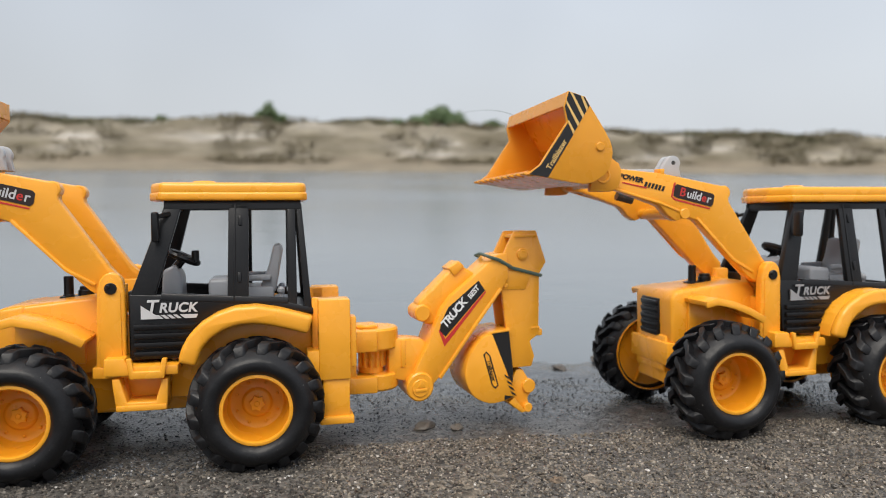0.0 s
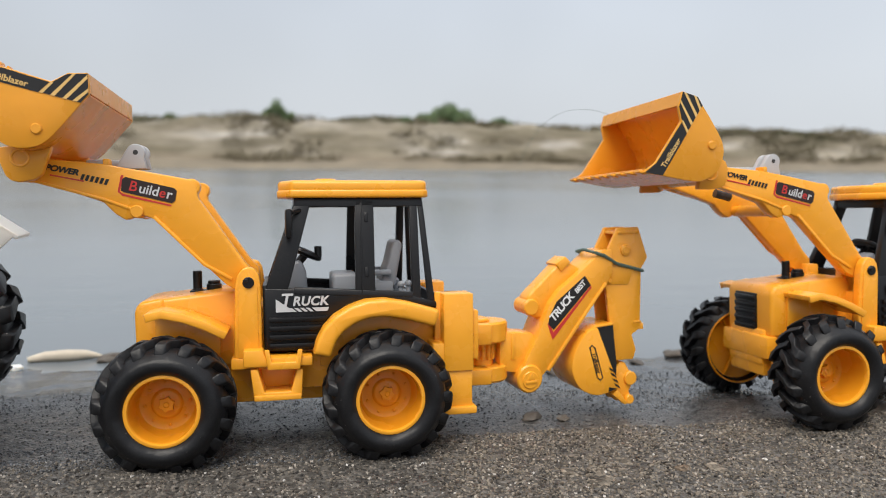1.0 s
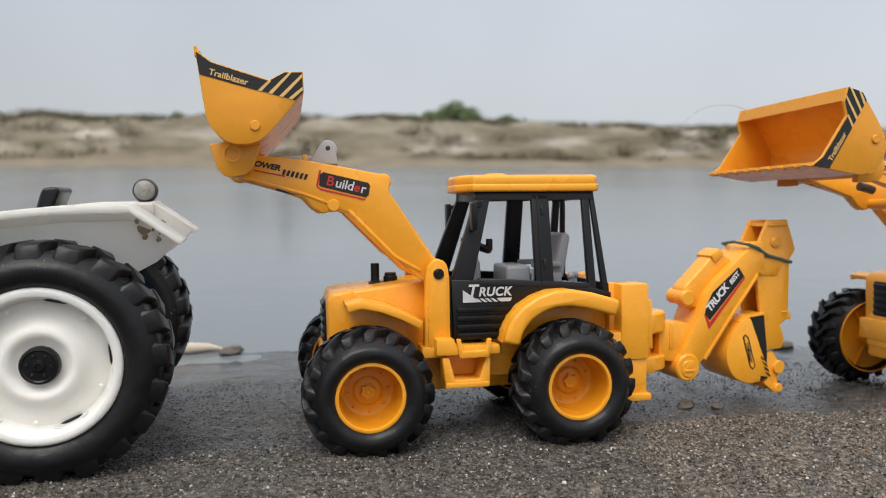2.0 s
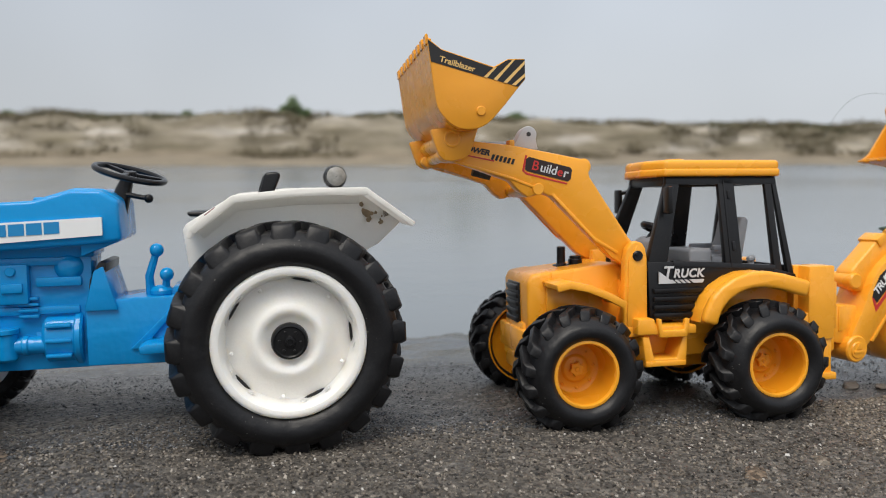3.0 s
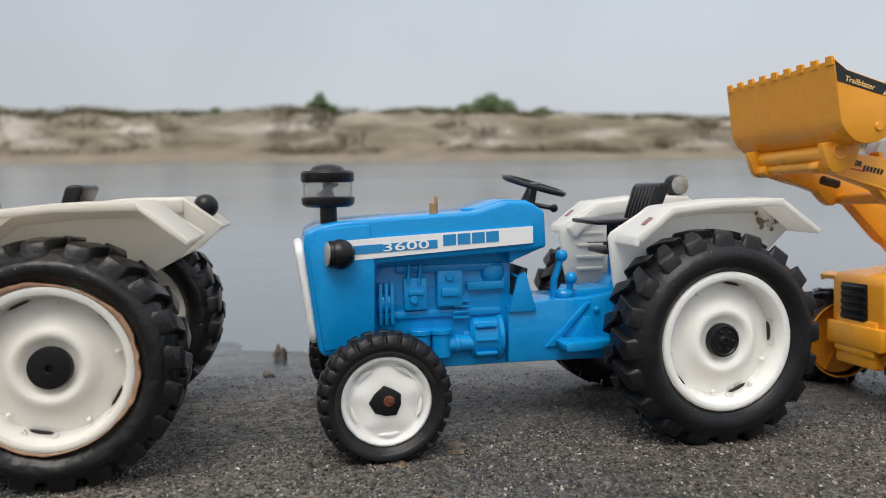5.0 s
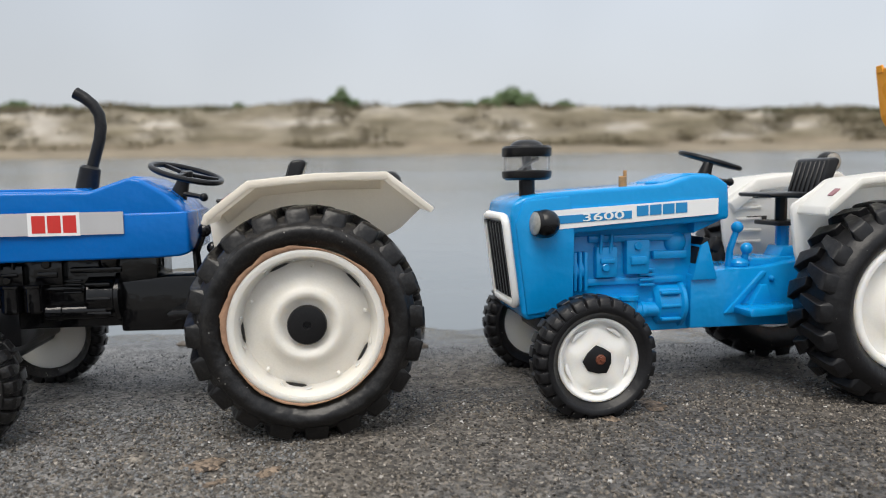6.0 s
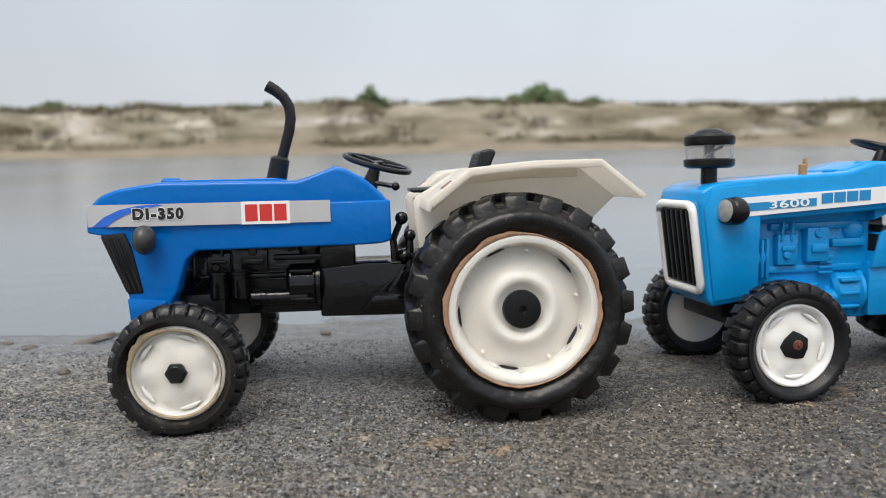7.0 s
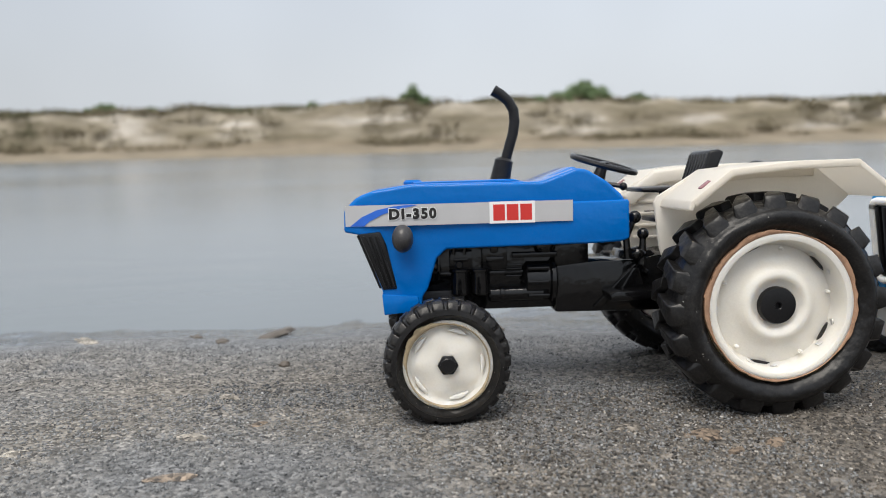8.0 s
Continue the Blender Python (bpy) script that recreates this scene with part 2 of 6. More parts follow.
    wet_shade = n.new("ShaderNodeMix")
    wet_shade.data_type, wet_shade.blend_type = "RGBA", "MULTIPLY"
    wet_shade.inputs[7].default_value = (*wet, 1)
    amount = n.new("ShaderNodeMapRange")
    amount.inputs[1].default_value, amount.inputs[2].default_value = 0.42, 0.62
    amount.inputs[3].default_value, amount.inputs[4].default_value = 0.0, 0.55
    l.new(damp.outputs[0], amount.inputs[0])
    last = amount.outputs[0]
    if water_z is not None:
        px = n.new("ShaderNodeSeparateXYZ")
        l.new(co.outputs["Position"], px.inputs[0])
        h = n.new("ShaderNodeMapRange")
        # reaches up under the toys, so their shade is painted along with the wet
        h.inputs[1].default_value, h.inputs[2].default_value = water_z + 0.0185, water_z + 0.0045
        h.inputs[3].default_value, h.inputs[4].default_value = 0.0, 1.0
        l.new(px.outputs["Z"], h.inputs[0])
        mx = n.new("ShaderNodeMath")
        mx.operation = "MAXIMUM"
        l.new(h.outputs[0], mx.inputs[0])
        l.new(last, mx.inputs[1])
        last = mx.outputs[0]
    l.new(last, wet_shade.inputs[0])
    l.new(tint.outputs[2], wet_shade.inputs[6])
    l.new(wet_shade.outputs[2], b.inputs["Base Color"])
    rg = n.new("ShaderNodeMapRange")
    rg.inputs[3].default_value, rg.inputs[4].default_value = 0.9, 0.13
    l.new(last, rg.inputs[0])
    l.new(rg.outputs[0], b.inputs["Roughness"])
    add = n.new("ShaderNodeMath")
    add.operation = "MULTIPLY_ADD"
    add.inputs[1].default_value = 0.5
    l.new(fine.outputs[0], add.inputs[0])
    l.new(vor.outputs["Distance"], add.inputs[2])
    bp = n.new("ShaderNodeBump")
    bp.inputs["Strength"].default_value, bp.inputs["Distance"].default_value = 1.0, 0.9 / grain
    bp.invert = True
    l.new(add.outputs[0], bp.inputs["Height"])
    sm = n.new("ShaderNodeMapRange")  # wet sand lies smoother
    sm.inputs[3].default_value, sm.inputs[4].default_value = 0.9, 0.08
    l.new(last, sm.inputs[0])
    l.new(sm.outputs[0], bp.inputs["Strength"])
    l.new(bp.outputs[0], b.inputs["Normal"])
    return m


WATER_Z = -0.0139
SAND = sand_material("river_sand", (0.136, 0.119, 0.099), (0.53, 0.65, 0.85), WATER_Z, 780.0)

PALE_SAND = sand_material("pale_sand_patch", (0.20, 0.173, 0.14), (0.7, 0.7, 0.7))
RUSTY_SAND = sand_material("rusty_sand_patch", (0.185, 0.138, 0.098), (0.7, 0.7, 0.7))

def island_material(name, stops, rough=0.8, spec=0.4):
    """Tone picked loose piece by loose piece."""
    m = bpy.data.materials.new(name)
    m.use_nodes = True
    n, l = m.node_tree.nodes, m.node_tree.links
    g = n.new("ShaderNodeNewGeometry")
    r = n.new("ShaderNodeValToRGB")
    els = r.color_ramp.elements
    els[0].position, els[0].color = stops[0][0], (*stops[0][1], 1)
    els[1].position, els[1].color = stops[-1][0], (*stops[-1][1], 1)
    for p, c in stops[1:-1]:
        els.new(p).color = (*c, 1)
    l.new(g.outputs["Random Per Island"], r.inputs[0])
    b = n["Principled BSDF"]
    l.new(r.outputs[0], b.inputs["Base Color"])
    b.inputs["Roughness"].default_value = rough
    b.inputs["Specular IOR Level"].default_value = spec
    return m


GRAIN = island_material("sand_grains", [(0.0, (0.014, 0.013, 0.012)), (0.22, (0.038, 0.033, 0.028)), (0.58, (0.105, 0.09, 0.073)), (0.87, (0.205, 0.178, 0.145)), (0.98, (0.34, 0.31, 0.27)), (1.0, (0.5, 0.49, 0.47))], 0.5)
GREY_GRAIN = island_material("grey_sand_grains", [(0.0, (0.045, 0.047, 0.049)), (0.25, (0.12, 0.125, 0.13)), (0.6, (0.18, 0.186, 0.19)), (0.88, (0.225, 0.229, 0.23)), (0.985, (0.31, 0.31, 0.30)), (1.0, (0.46, 0.46, 0.45))], 0.6)
WARM_GRAIN = island_material("brown_sand_grains", [(0.0, (0.014, 0.013, 0.012)), (0.22, (0.062, 0.052, 0.041)), (0.58, (0.165, 0.139, 0.108)), (0.87, (0.25, 0.214, 0.168)), (0.98, (0.36, 0.32, 0.27)), (1.0, (0.54, 0.52, 0.49))], 0.5)
WET_SHADE_GRAIN = island_material("wet_sand_grains", [(0.0, (0.012, 0.013, 0.014)), (0.5, (0.052, 0.057, 0.065)), (0.9, (0.105, 0.114, 0.127)), (1.0, (0.28, 0.29, 0.30))], 0.35)
OLIVE = island_material("olive_scrub_leaves", [(0.0, (0.085, 0.084, 0.046)), (0.5, (0.12, 0.115, 0.066)), (1.0, (0.17, 0.157, 0.095))], 0.8)
# leaf tones lightened to carry the haze over the river
LEAF = island_material("bush_leaves", [(0.0, (0.08, 0.125, 0.055)), (0.5, (0.13, 0.19, 0.085)), (1.0, (0.19, 0.25, 0.125))], 0.7)
SCRUB = island_material("dry_scrub_leaves", [(0.0, (0.12, 0.103, 0.064)), (0.5, (0.16, 0.138, 0.088)), (1.0, (0.21, 0.182, 0.122))], 0.85)
BLEACHED = plain("bleached_wood", (0.52, 0.46, 0.37), 0.8, var=0.2, coarse=200, fine=1200, bump=0.4)
STONE = plain("wet_brown_stone", (0.10, 0.085, 0.07), 0.6, var=0.3, coarse=150, fine=900, bump=0.5)

WATER = bpy.data.materials.new("calm_river_water")
WATER.use_nodes = True
n, l = WATER.node_tree.nodes, WATER.node_tree.links
b = n["Principled BSDF"]
b.inputs["Base Color"].default_value = (0.150, 0.168, 0.181, 1)
b.inputs["Roughness"].default_value = 0.16
b.inputs["IOR"].default_value = 1.33
wco = n.new("ShaderNodeNewGeometry")
wmap = n.new("ShaderNodeMapping")
wmap.inputs["Scale"].default_value = (0.6, 1.0, 1.0)
rip = n.new("ShaderNodeTexNoise")
rip.inputs["Scale"].default_value, rip.inputs["Detail"].default_value = 14.0, 4.0
rip2 = n.new("ShaderNodeTexNoise")
rip2.inputs["Scale"].default_value, rip2.inputs["Detail"].default_value = 0.5, 3.0
mixr = n.new("ShaderNodeMath")
mixr.operation = "MULTIPLY_ADD"
mixr.inputs[1].default_value = 3.0
wb = n.new("ShaderNodeBump")
wb.inputs["Strength"].default_value, wb.inputs["Distance"].default_value = 0.22, 0.004
wr = n.new("ShaderNodeMapRange")
wr.inputs[1].default_value, wr.inputs[2].default_value, wr.inputs[3].default_value, wr.inputs[4].default_value = 0.3, 0.7, 0.10, 0.24
l.new(wco.outputs["Position"], wmap.inputs["Vector"])
l.new(wmap.outputs[0], rip.inputs["Vector"])
l.new(wmap.outputs[0], rip2.inputs["Vector"])
l.new(rip2.outputs[0], mixr.inputs[0])
l.new(rip.outputs[0], mixr.inputs[2])
l.new(mixr.outputs[0], wb.inputs["Height"])
l.new(wb.outputs[0], b.inputs["Normal"])
l.new(rip2.outputs[0], wr.inputs[0])
l.new(wr.outputs[0], b.inputs["Roughness"])

BANK = bpy.data.materials.new("sandy_river_bank")
BANK.use_nodes = True
n, l = BANK.node_tree.nodes, BANK.node_tree.links
b = n["Principled BSDF"]
b.inputs["Roughness"].default_value = 0.95
bco = n.new("ShaderNodeNewGeometry")
bmap = n.new("ShaderNodeMapping")
bmap.inputs["Scale"].default_value = (0.42, 0.55, 1.9)
bn1 = n.new("ShaderNodeTexNoise")
bn1.inputs["Scale"].default_value, bn1.inputs["Detail"].default_value = 1.0, 6.0
bn2 = n.new("ShaderNodeTexNoise")
bn2.inputs["Scale"].default_value, bn2.inputs["Detail"].default_value = 3.2, 6.0
bsep = n.new("ShaderNodeSeparateXYZ")
r1 = n.new("ShaderNodeValToRGB")
e = r1.color_ramp.elements
e[0].position, e[0].color = 0.36, (0.145, 0.124, 0.084, 1)
e[1].position, e[1].color = 0.64, (0.42, 0.385, 0.335, 1)
e.new(0.45).color = (0.195, 0.168, 0.120, 1)
e.new(0.54).color = (0.262, 0.230, 0.177, 1)
mud = n.new("ShaderNodeMix")
mud.data_type = "RGBA"
mud.inputs[7].default_value = (0.20, 0.166, 0.118, 1)
mh = n.new("ShaderNodeMapRange")
mh.inputs[1].default_value, mh.inputs[2].default_value, mh.inputs[3].default_value, mh.inputs[4].default_value = 0.42, 0.28, 0.0, 1.0
mg = n.new("ShaderNodeMix")
mg.data_type, mg.blend_type = "RGBA", "MULTIPLY"
mg.inputs[0].default_value = 1.0
mgr = n.new("ShaderNodeMapRange")
mgr.inputs[1].default_value, mgr.inputs[2].default_value, mgr.inputs[3].default_value, mgr.inputs[4].default_value = 0.3, 0.7, 0.75, 1.2
l.new(bco.outputs["Position"], bmap.inputs["Vector"])
l.new(bmap.outputs[0], bn1.inputs["Vector"])
l.new(bmap.outputs[0], bn2.inputs["Vector"])
l.new(bn1.outputs[0], r1.inputs[0])
l.new(bco.outputs["Position"], bsep.inputs[0])
l.new(bsep.outputs["Z"], mh.inputs[0])
l.new(mh.outputs[0], mud.inputs[0])
l.new(r1.outputs[0], mud.inputs[6])
l.new(bn2.outputs[0], mgr.inputs[0])
l.new(mud.outputs[2], mg.inputs[6])
l.new(mgr.outputs[0], mg.inputs[7])
l.new(mg.outputs[2], b.inputs["Base Color"])
bb = n.new("ShaderNodeBump")
bb.inputs["Strength"].default_value, bb.inputs["Distance"].default_value = 0.6, 0.15
l.new(bn2.outputs[0], bb.inputs["Height"])
l.new(bb.outputs[0], b.inputs["Normal"])


# ---- mesh helpers: all measures of the toys in millimetres ----
MM = 0.001


def prism(poly, y0, y1, bevel=0.0, seg=2):
    """A side profile (x, z) drawn out from y0 to y1, with rounded edges."""
    bm = bmesh.new()
    a = [bm.verts.new((x * MM, y0 * MM, z * MM)) for x, z in poly]
    c = [bm.verts.new((x * MM, y1 * MM, z * MM)) for x, z in poly]
    bm.faces.new(a)
    bm.faces.new(c[::-1])
    for i in range(len(poly)):
        j = (i + 1) % len(poly)
        bm.faces.new((a[j], a[i], c[i], c[j]))
    bmesh.ops.recalc_face_normals(bm, faces=bm.faces)
    if bevel:
        bmesh.ops.bevel(bm, geom=list(bm.edges), offset=bevel * MM, segments=seg, profile=0.5, affect="EDGES", clamp_overlap=True)
    return bm


def box(x0, x1, y0, y1, z0, z1, bevel=0.0, seg=2):
    return prism([(x0, z0), (x1, z0), (x1, z1), (x0, z1)], y0, y1, bevel, seg)


def plan(poly, z0, z1, bevel=0.0, seg=2):
    """An outline seen from above (x, y), drawn up from z0 to z1."""
    bm = prism([(x, -y) for x, y in poly], z0, z1, bevel, seg)
    bm.transform(Matrix.Rotation(radians(90), 4, "X"))
    return bm


def lathe(profile, n=32, axis="y", at=(0, 0, 0)):
    """A profile of (radius, height) turned about an axis through at."""
    bm = bmesh.new()
    rings = []
    for r, h in profile:
        ring = []
        for i in range(n if r > 1e-6 else 1):
            t = 2 * math.pi * i / n
            u, v = r * math.cos(t), r * math.sin(t)
            p = {"y": (u, h, v), "z": (u, v, h), "x": (h, u, v)}[axis]
            ring.append(bm.verts.new([(p[k] + at[k]) * MM for k in range(3)]))
        rings.append(ring)
    for p, q in zip(rings, rings[1:]):
        for i in range(n):
            j = (i + 1) % n
            if len(p) == 1 and len(q) == 1:
                continue
            if len(p) == 1:
                bm.faces.new((p[0], q[i], q[j]))
            elif len(q) == 1:
                bm.faces.new((p[i], q[0], p[j]))
            else:
                bm.faces.new((p[i], q[i], q[j], p[j]))
    bmesh.ops.recalc_face_normals(bm, faces=bm.faces)
    return bm


def rod(r, h0, h1, axis="y", at=(0, 0, 0), n=20, bevel=0.3):
    c = min(bevel, r * 0.5, abs(h1 - h0) * 0.4)
    s = 1 if h1 > h0 else -1
    return lathe([(0, h0), (r - c, h0), (r, h0 + s * c), (r, h1 - s * c), (r - c, h1), (0, h1)], n, axis, at)


def tube(points, radius, n=8):
    """A round bar along points; radius one number or one for each point."""
    bm = bmesh.new()
    pts = [Vector(p) for p in points]
    rad = radius if isinstance(radius, (list, tuple)) else [radius] * len(pts)
    rings, side = [], None
    for i, p in enumerate(pts):
        d = (pts[min(i + 1, len(pts) - 1)] - pts[max(i - 1, 0)]).normalized()
        if side is None:
            side = d.orthogonal().normalized()
        side = (side - d * side.dot(d)).normalized()
        up = d.cross(side)
        rings.append([bm.verts.new((p + (side * math.cos(2 * math.pi * k / n) + up * math.sin(2 * math.pi * k / n)) * rad[i]) * MM) for k in range(n)])
    for a, c in zip(rings, rings[1:]):
        for k in range(n):
            bm.faces.new((a[k], a[(k + 1) % n], c[(k + 1) % n], c[k]))
    bm.faces.new(rings[0][::-1])
    bm.faces.new(rings[-1])
    bmesh.ops.recalc_face_normals(bm, faces=bm.faces)
    return bm


def torus(R, r, at, tilt=0.0, n=36, k=10):
    """A ring lying flat, tilted about the y axis by degrees."""
    bm = bmesh.new()
    m = Matrix.Rotation(radians(tilt), 3, "Y")
    vs = [[bm.verts.new((Vector(at) + m @ Vector(((R + r * math.cos(2 * math.pi * j / k)) * math.cos(2 * math.pi * i / n), (R + r * math.cos(2 * math.pi * j / k)) * math.sin(2 * math.pi * i / n), r * math.sin(2 * math.pi * j / k)))) * MM) for j in range(k)] for i in range(n)]
    for i in range(n):
        for j in range(k):
            bm.faces.new((vs[i][j], vs[(i + 1) % n][j], vs[(i + 1) % n][(j + 1) % k], vs[i][(j + 1) % k]))
    bmesh.ops.recalc_face_normals(bm, faces=bm.faces)
    return bm


def ball(r, at, squash=(1, 1, 1), n=20):
    bm = bmesh.new()
    bmesh.ops.create_uvsphere(bm, u_segments=n, v_segments=n // 2, radius=r * MM)
    for v in bm.verts:
        v.co = Vector([v.co[i] * squash[i] + at[i] * MM for i in range(3)])
    return bm


def merge(*parts):
    """Several shapes as one mesh."""
    bm = bmesh.new()
    for p in parts:
        me = bpy.data.meshes.new("tmp")
        p.to_mesh(me)
        p.free()
        bm.from_mesh(me)
        bpy.data.meshes.remove(me)
    return bm


def moved(bm, m):
    bm.transform(m)
    return bm


def turn_y(bm, degrees, x, z):
    """Turned in the side view about (x, z), front end up for plus."""
    c = Vector((x * MM, 0, z * MM))
    bm.transform(Matrix.Translation(c) @ Matrix.Rotation(radians(degrees), 4, "Y") @ Matrix.Translation(-c))
    return bm


def mesh_of(name, bm, material, angle=34):
    me = bpy.data.meshes.new(name)
    bm.to_mesh(me)
    bm.free()
    me.materials.append(material)
    me.polygons.foreach_set("use_smooth", [True] * len(me.polygons))
    me.set_sharp_from_angle(angle=radians(angle))
    return me


def part(name, bm, material, parent, label="", angle=34):
    ob = new(name, mesh_of(name, bm, material, angle))
    ob.parent = parent
    if label:
        tagged(ob, label)
    return ob


def again(src, parent, m=None):
    """One more part on the mesh of another, with what hangs on it."""
    ob = new(src.name.split(".")[0], src.data)
    ob.parent = parent
    if m is not None:
        ob.matrix_basis = m
    if "label" in src:
        ob["label"] = src["label"]
    for c in src.children:
        again(c, ob)
    return ob


def letters(text, size, at, slope=0.0, shear=0.0, spacing=1.0, y=None, thick=0.06, fat=0.0, wide=1.0):
    """Text standing upright in the side view, read from -y. at: left foot (x, z), or centred about it."""
    cu = bpy.data.curves.new("text", "FONT")
    cu.body, cu.size, cu.shear, cu.space_character, cu.extrude, cu.offset = text, size * MM, shear, spacing, thick * MM, fat * MM
    cu.align_x, cu.align_y = "CENTER", "CENTER"
    ob = bpy.data.objects.new("text", cu)
    scene.collection.objects.link(ob)
    bpy.context.view_layer.update()
    me = bpy.data.meshes.new_from_object(ob.evaluated_get(bpy.context.evaluated_depsgraph_get()))
    bpy.data.objects.remove(ob)
    bpy.data.curves.remove(cu)
    bm = bmesh.new()
    bm.from_mesh(me)
    bpy.data.meshes.remove(me)
    bm.transform(Matrix.Translation((at[0] * MM, y * MM, at[1] * MM)) @ Matrix.Rotation(radians(-slope), 4, "Y") @ Matrix.Rotation(radians(90), 4, "X") @ Matrix.Diagonal((wide, 1, 1, 1)))
    return bm


def decal(poly, y, thick=0.12):
    """A thin sticker on the near side of a surface at y."""
    return prism(poly, y - thick, y + 0.4)


def bar(x0, x1, z0, z1, slope=0.0):
    """Four corners of a slanting bar in the side view; slope: rise per length."""
    return [(x0, z0), (x1, z0 + slope * (x1 - x0)), (x1, z1 + slope * (x1 - x0)), (x0, z1)]


def smooth_line(points, n=4):
    """The polyline through points, rounded between them."""
    P = [Vector(p) for p in points]
    P = [P[0] * 2 - P[1]] + P + [P[-1] * 2 - P[-2]]
    out = []
    for a, b_, c, d in zip(P, P[1:], P[2:], P[3:]):
        for i in range(n):
            t = i / n
            q = 0.5 * (2 * b_ + (c - a) * t + (2 * a - 5 * b_ + 4 * c - d) * t * t + (3 * b_ - a - 3 * c + d) * t ** 3)
            out.append((q.x, q.y))
    return out + [(P[-2].x, P[-2].y)]


def strip(points, thick):
    """Closed side profile of a bent strip below a polyline."""
    low = []
    for i, p in enumerate(points):
        a, c = Vector(points[max(i - 1, 0)]), Vector(points[min(i + 1, len(points) - 1)])
        d = (c - a).normalized()
        low.append((p[0] + d.y * thick, p[1] - d.x * thick))
    return list(points) + low[::-1]


# ---- the river and its banks ----
def shore_y(x):
    """How far ahead the water begins."""
    return 0.420 - 0.095 * max(-1.5, min(1.0, x)) - 0.07 * min(0.6, max(0.0, -0.35 - x))


def ground_z(x, y):
    cx = max(-1.2, min(0.8, x))
    dip = min(1.0, max(0.0, (x + 0.125) / 0.05))
    z = 0.0003 - math.tan(radians(TIP)) * (min(0.6, max(-0.5, y)) - 0.28) - 0.008 * cx - 0.0017 * dip * dip * (3 - 2 * dip)
    u = min(1.0, max(0.0, (y - 0.25) / (shore_y(x) - 0.25)))
    z += (WATER_Z - z) * u ** (1.0 if cx > 0 else min(1.6, 1.0 - 1.5 * cx))
    d = y - shore_y(x)
    if d > 0:
        z -= 0.05 * d + 0.12 * min(d, 3.0) * d / (0.3 + d)
    z = max(z, -0.6)
    if y < 0.1:
        z += 0.03 * min(3.0, 0.1 - y) ** 1.2 * (0.4 if y < -1 else 1)
    p = Vector((x, y, 0))
    if abs(x) < 3 and -2 < y < 2:
        z += 0.0016 * noise.noise(p * 14) + 0.0011 * noise.noise(p * 45) + 0.0006 * noise.noise(p * 130)
        z += 0.004 * noise.noise(p * 4) * min(1.0, max(0.0, abs(y - 0.27) - 0.08) * 8)
    return z


def spaced(lo, hi, step, far, grow=1.35):
    """Even steps from lo to hi, then ever wider ones out to far on both sides."""
    v = list(np.arange(lo, hi + 1e-9, step))
    s, a = step, v[0]
    while a > -far:
        s *= grow
        a -= s
        v.insert(0, a)
    s, a = step, v[-1]
    while a < far:
        s *= grow
        a += s
        v.append(a)
    return v


def sheet(name, xs, ys, height, material):
    verts = [(x, y, height(x, y)) for y in ys for x in xs]
    w = len(xs)
    faces = [(j * w + i, j * w + i + 1, (j + 1) * w + i + 1, (j + 1) * w + i) for j in range(len(ys) - 1) for i in range(w - 1)]
    me = bpy.data.meshes.new(name)
    me.from_pydata(verts, [], faces)
    me.polygons.foreach_set("use_smooth", [True] * len(me.polygons))
    me.materials.append(material)
    return new(name, me)


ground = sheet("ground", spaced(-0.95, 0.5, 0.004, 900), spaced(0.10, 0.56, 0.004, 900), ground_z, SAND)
tagged(ground, "coarse grey-brown river sand, damp by the water, painted shade about the toys", "ground", kind="structure")

water = sheet("water", spaced(-3, 3, 0.5, 900), [0.30, 0.6, 1, 2, 4, 8, 16, 30, 60, 150, 900], lambda x, y: WATER_Z, WATER)
tagged(water, "calm grey-blue river reflecting a pale sky", "water", kind="structure")

BANK_Y = 18.0


def bank_z(x, y):
    p = Vector((x, y, 0))
    wander = 0.7 * noise.noise(Vector((x * 0.08, 3.1, 0))) + 0.35 * noise.noise(Vector((x * 0.4, 7.7, 0)))
    d = y - BANK_Y - wander
    top = 1.19 + 0.10 * noise.noise(Vector((x * 0.15, 1.3, 0))) - 0.012 * max(0.0, x - 4)
    if d < 0:
        return 0.22 * d
    flat = 0.14 * min(d, 1.5) + 0.03 * noise.noise(p * 1.3) * min(1.0, d)
    edge = 1.5 + 0.5 * noise.noise(Vector((x * 0.7, 11.0, 0)))
    k = max(0.0, min(1.0, (d - edge) / (1.0 + 0.6 * noise.noise(Vector((x * 0.3, 21.0, 0))))))
    k = k * k * (3 - 2 * k)
    rough = 0.16 * noise.noise(p * 0.9) + 0.10 * noise.noise(p * 2.3) + 0.05 * noise.noise(p * 5)
    z = flat + k * (top - flat) + k * rough
    far = max(0.0, d - 5)
    return z + min(0.25, 0.02 * far) * (1 + noise.noise(p * 0.3))


far_bank = sheet("far_bank", spaced(-24, 32, 0.16, 500, 1.3), list(np.arange(16.8, 25, 0.16)) + [26, 27.5, 30, 34, 40, 50, 70, 100, 160, 260, 450, 800], bank_z, BANK)
tagged(far_bank, "eroded pale sandy river bank with mud flat along the water", "river bank", kind="structure")


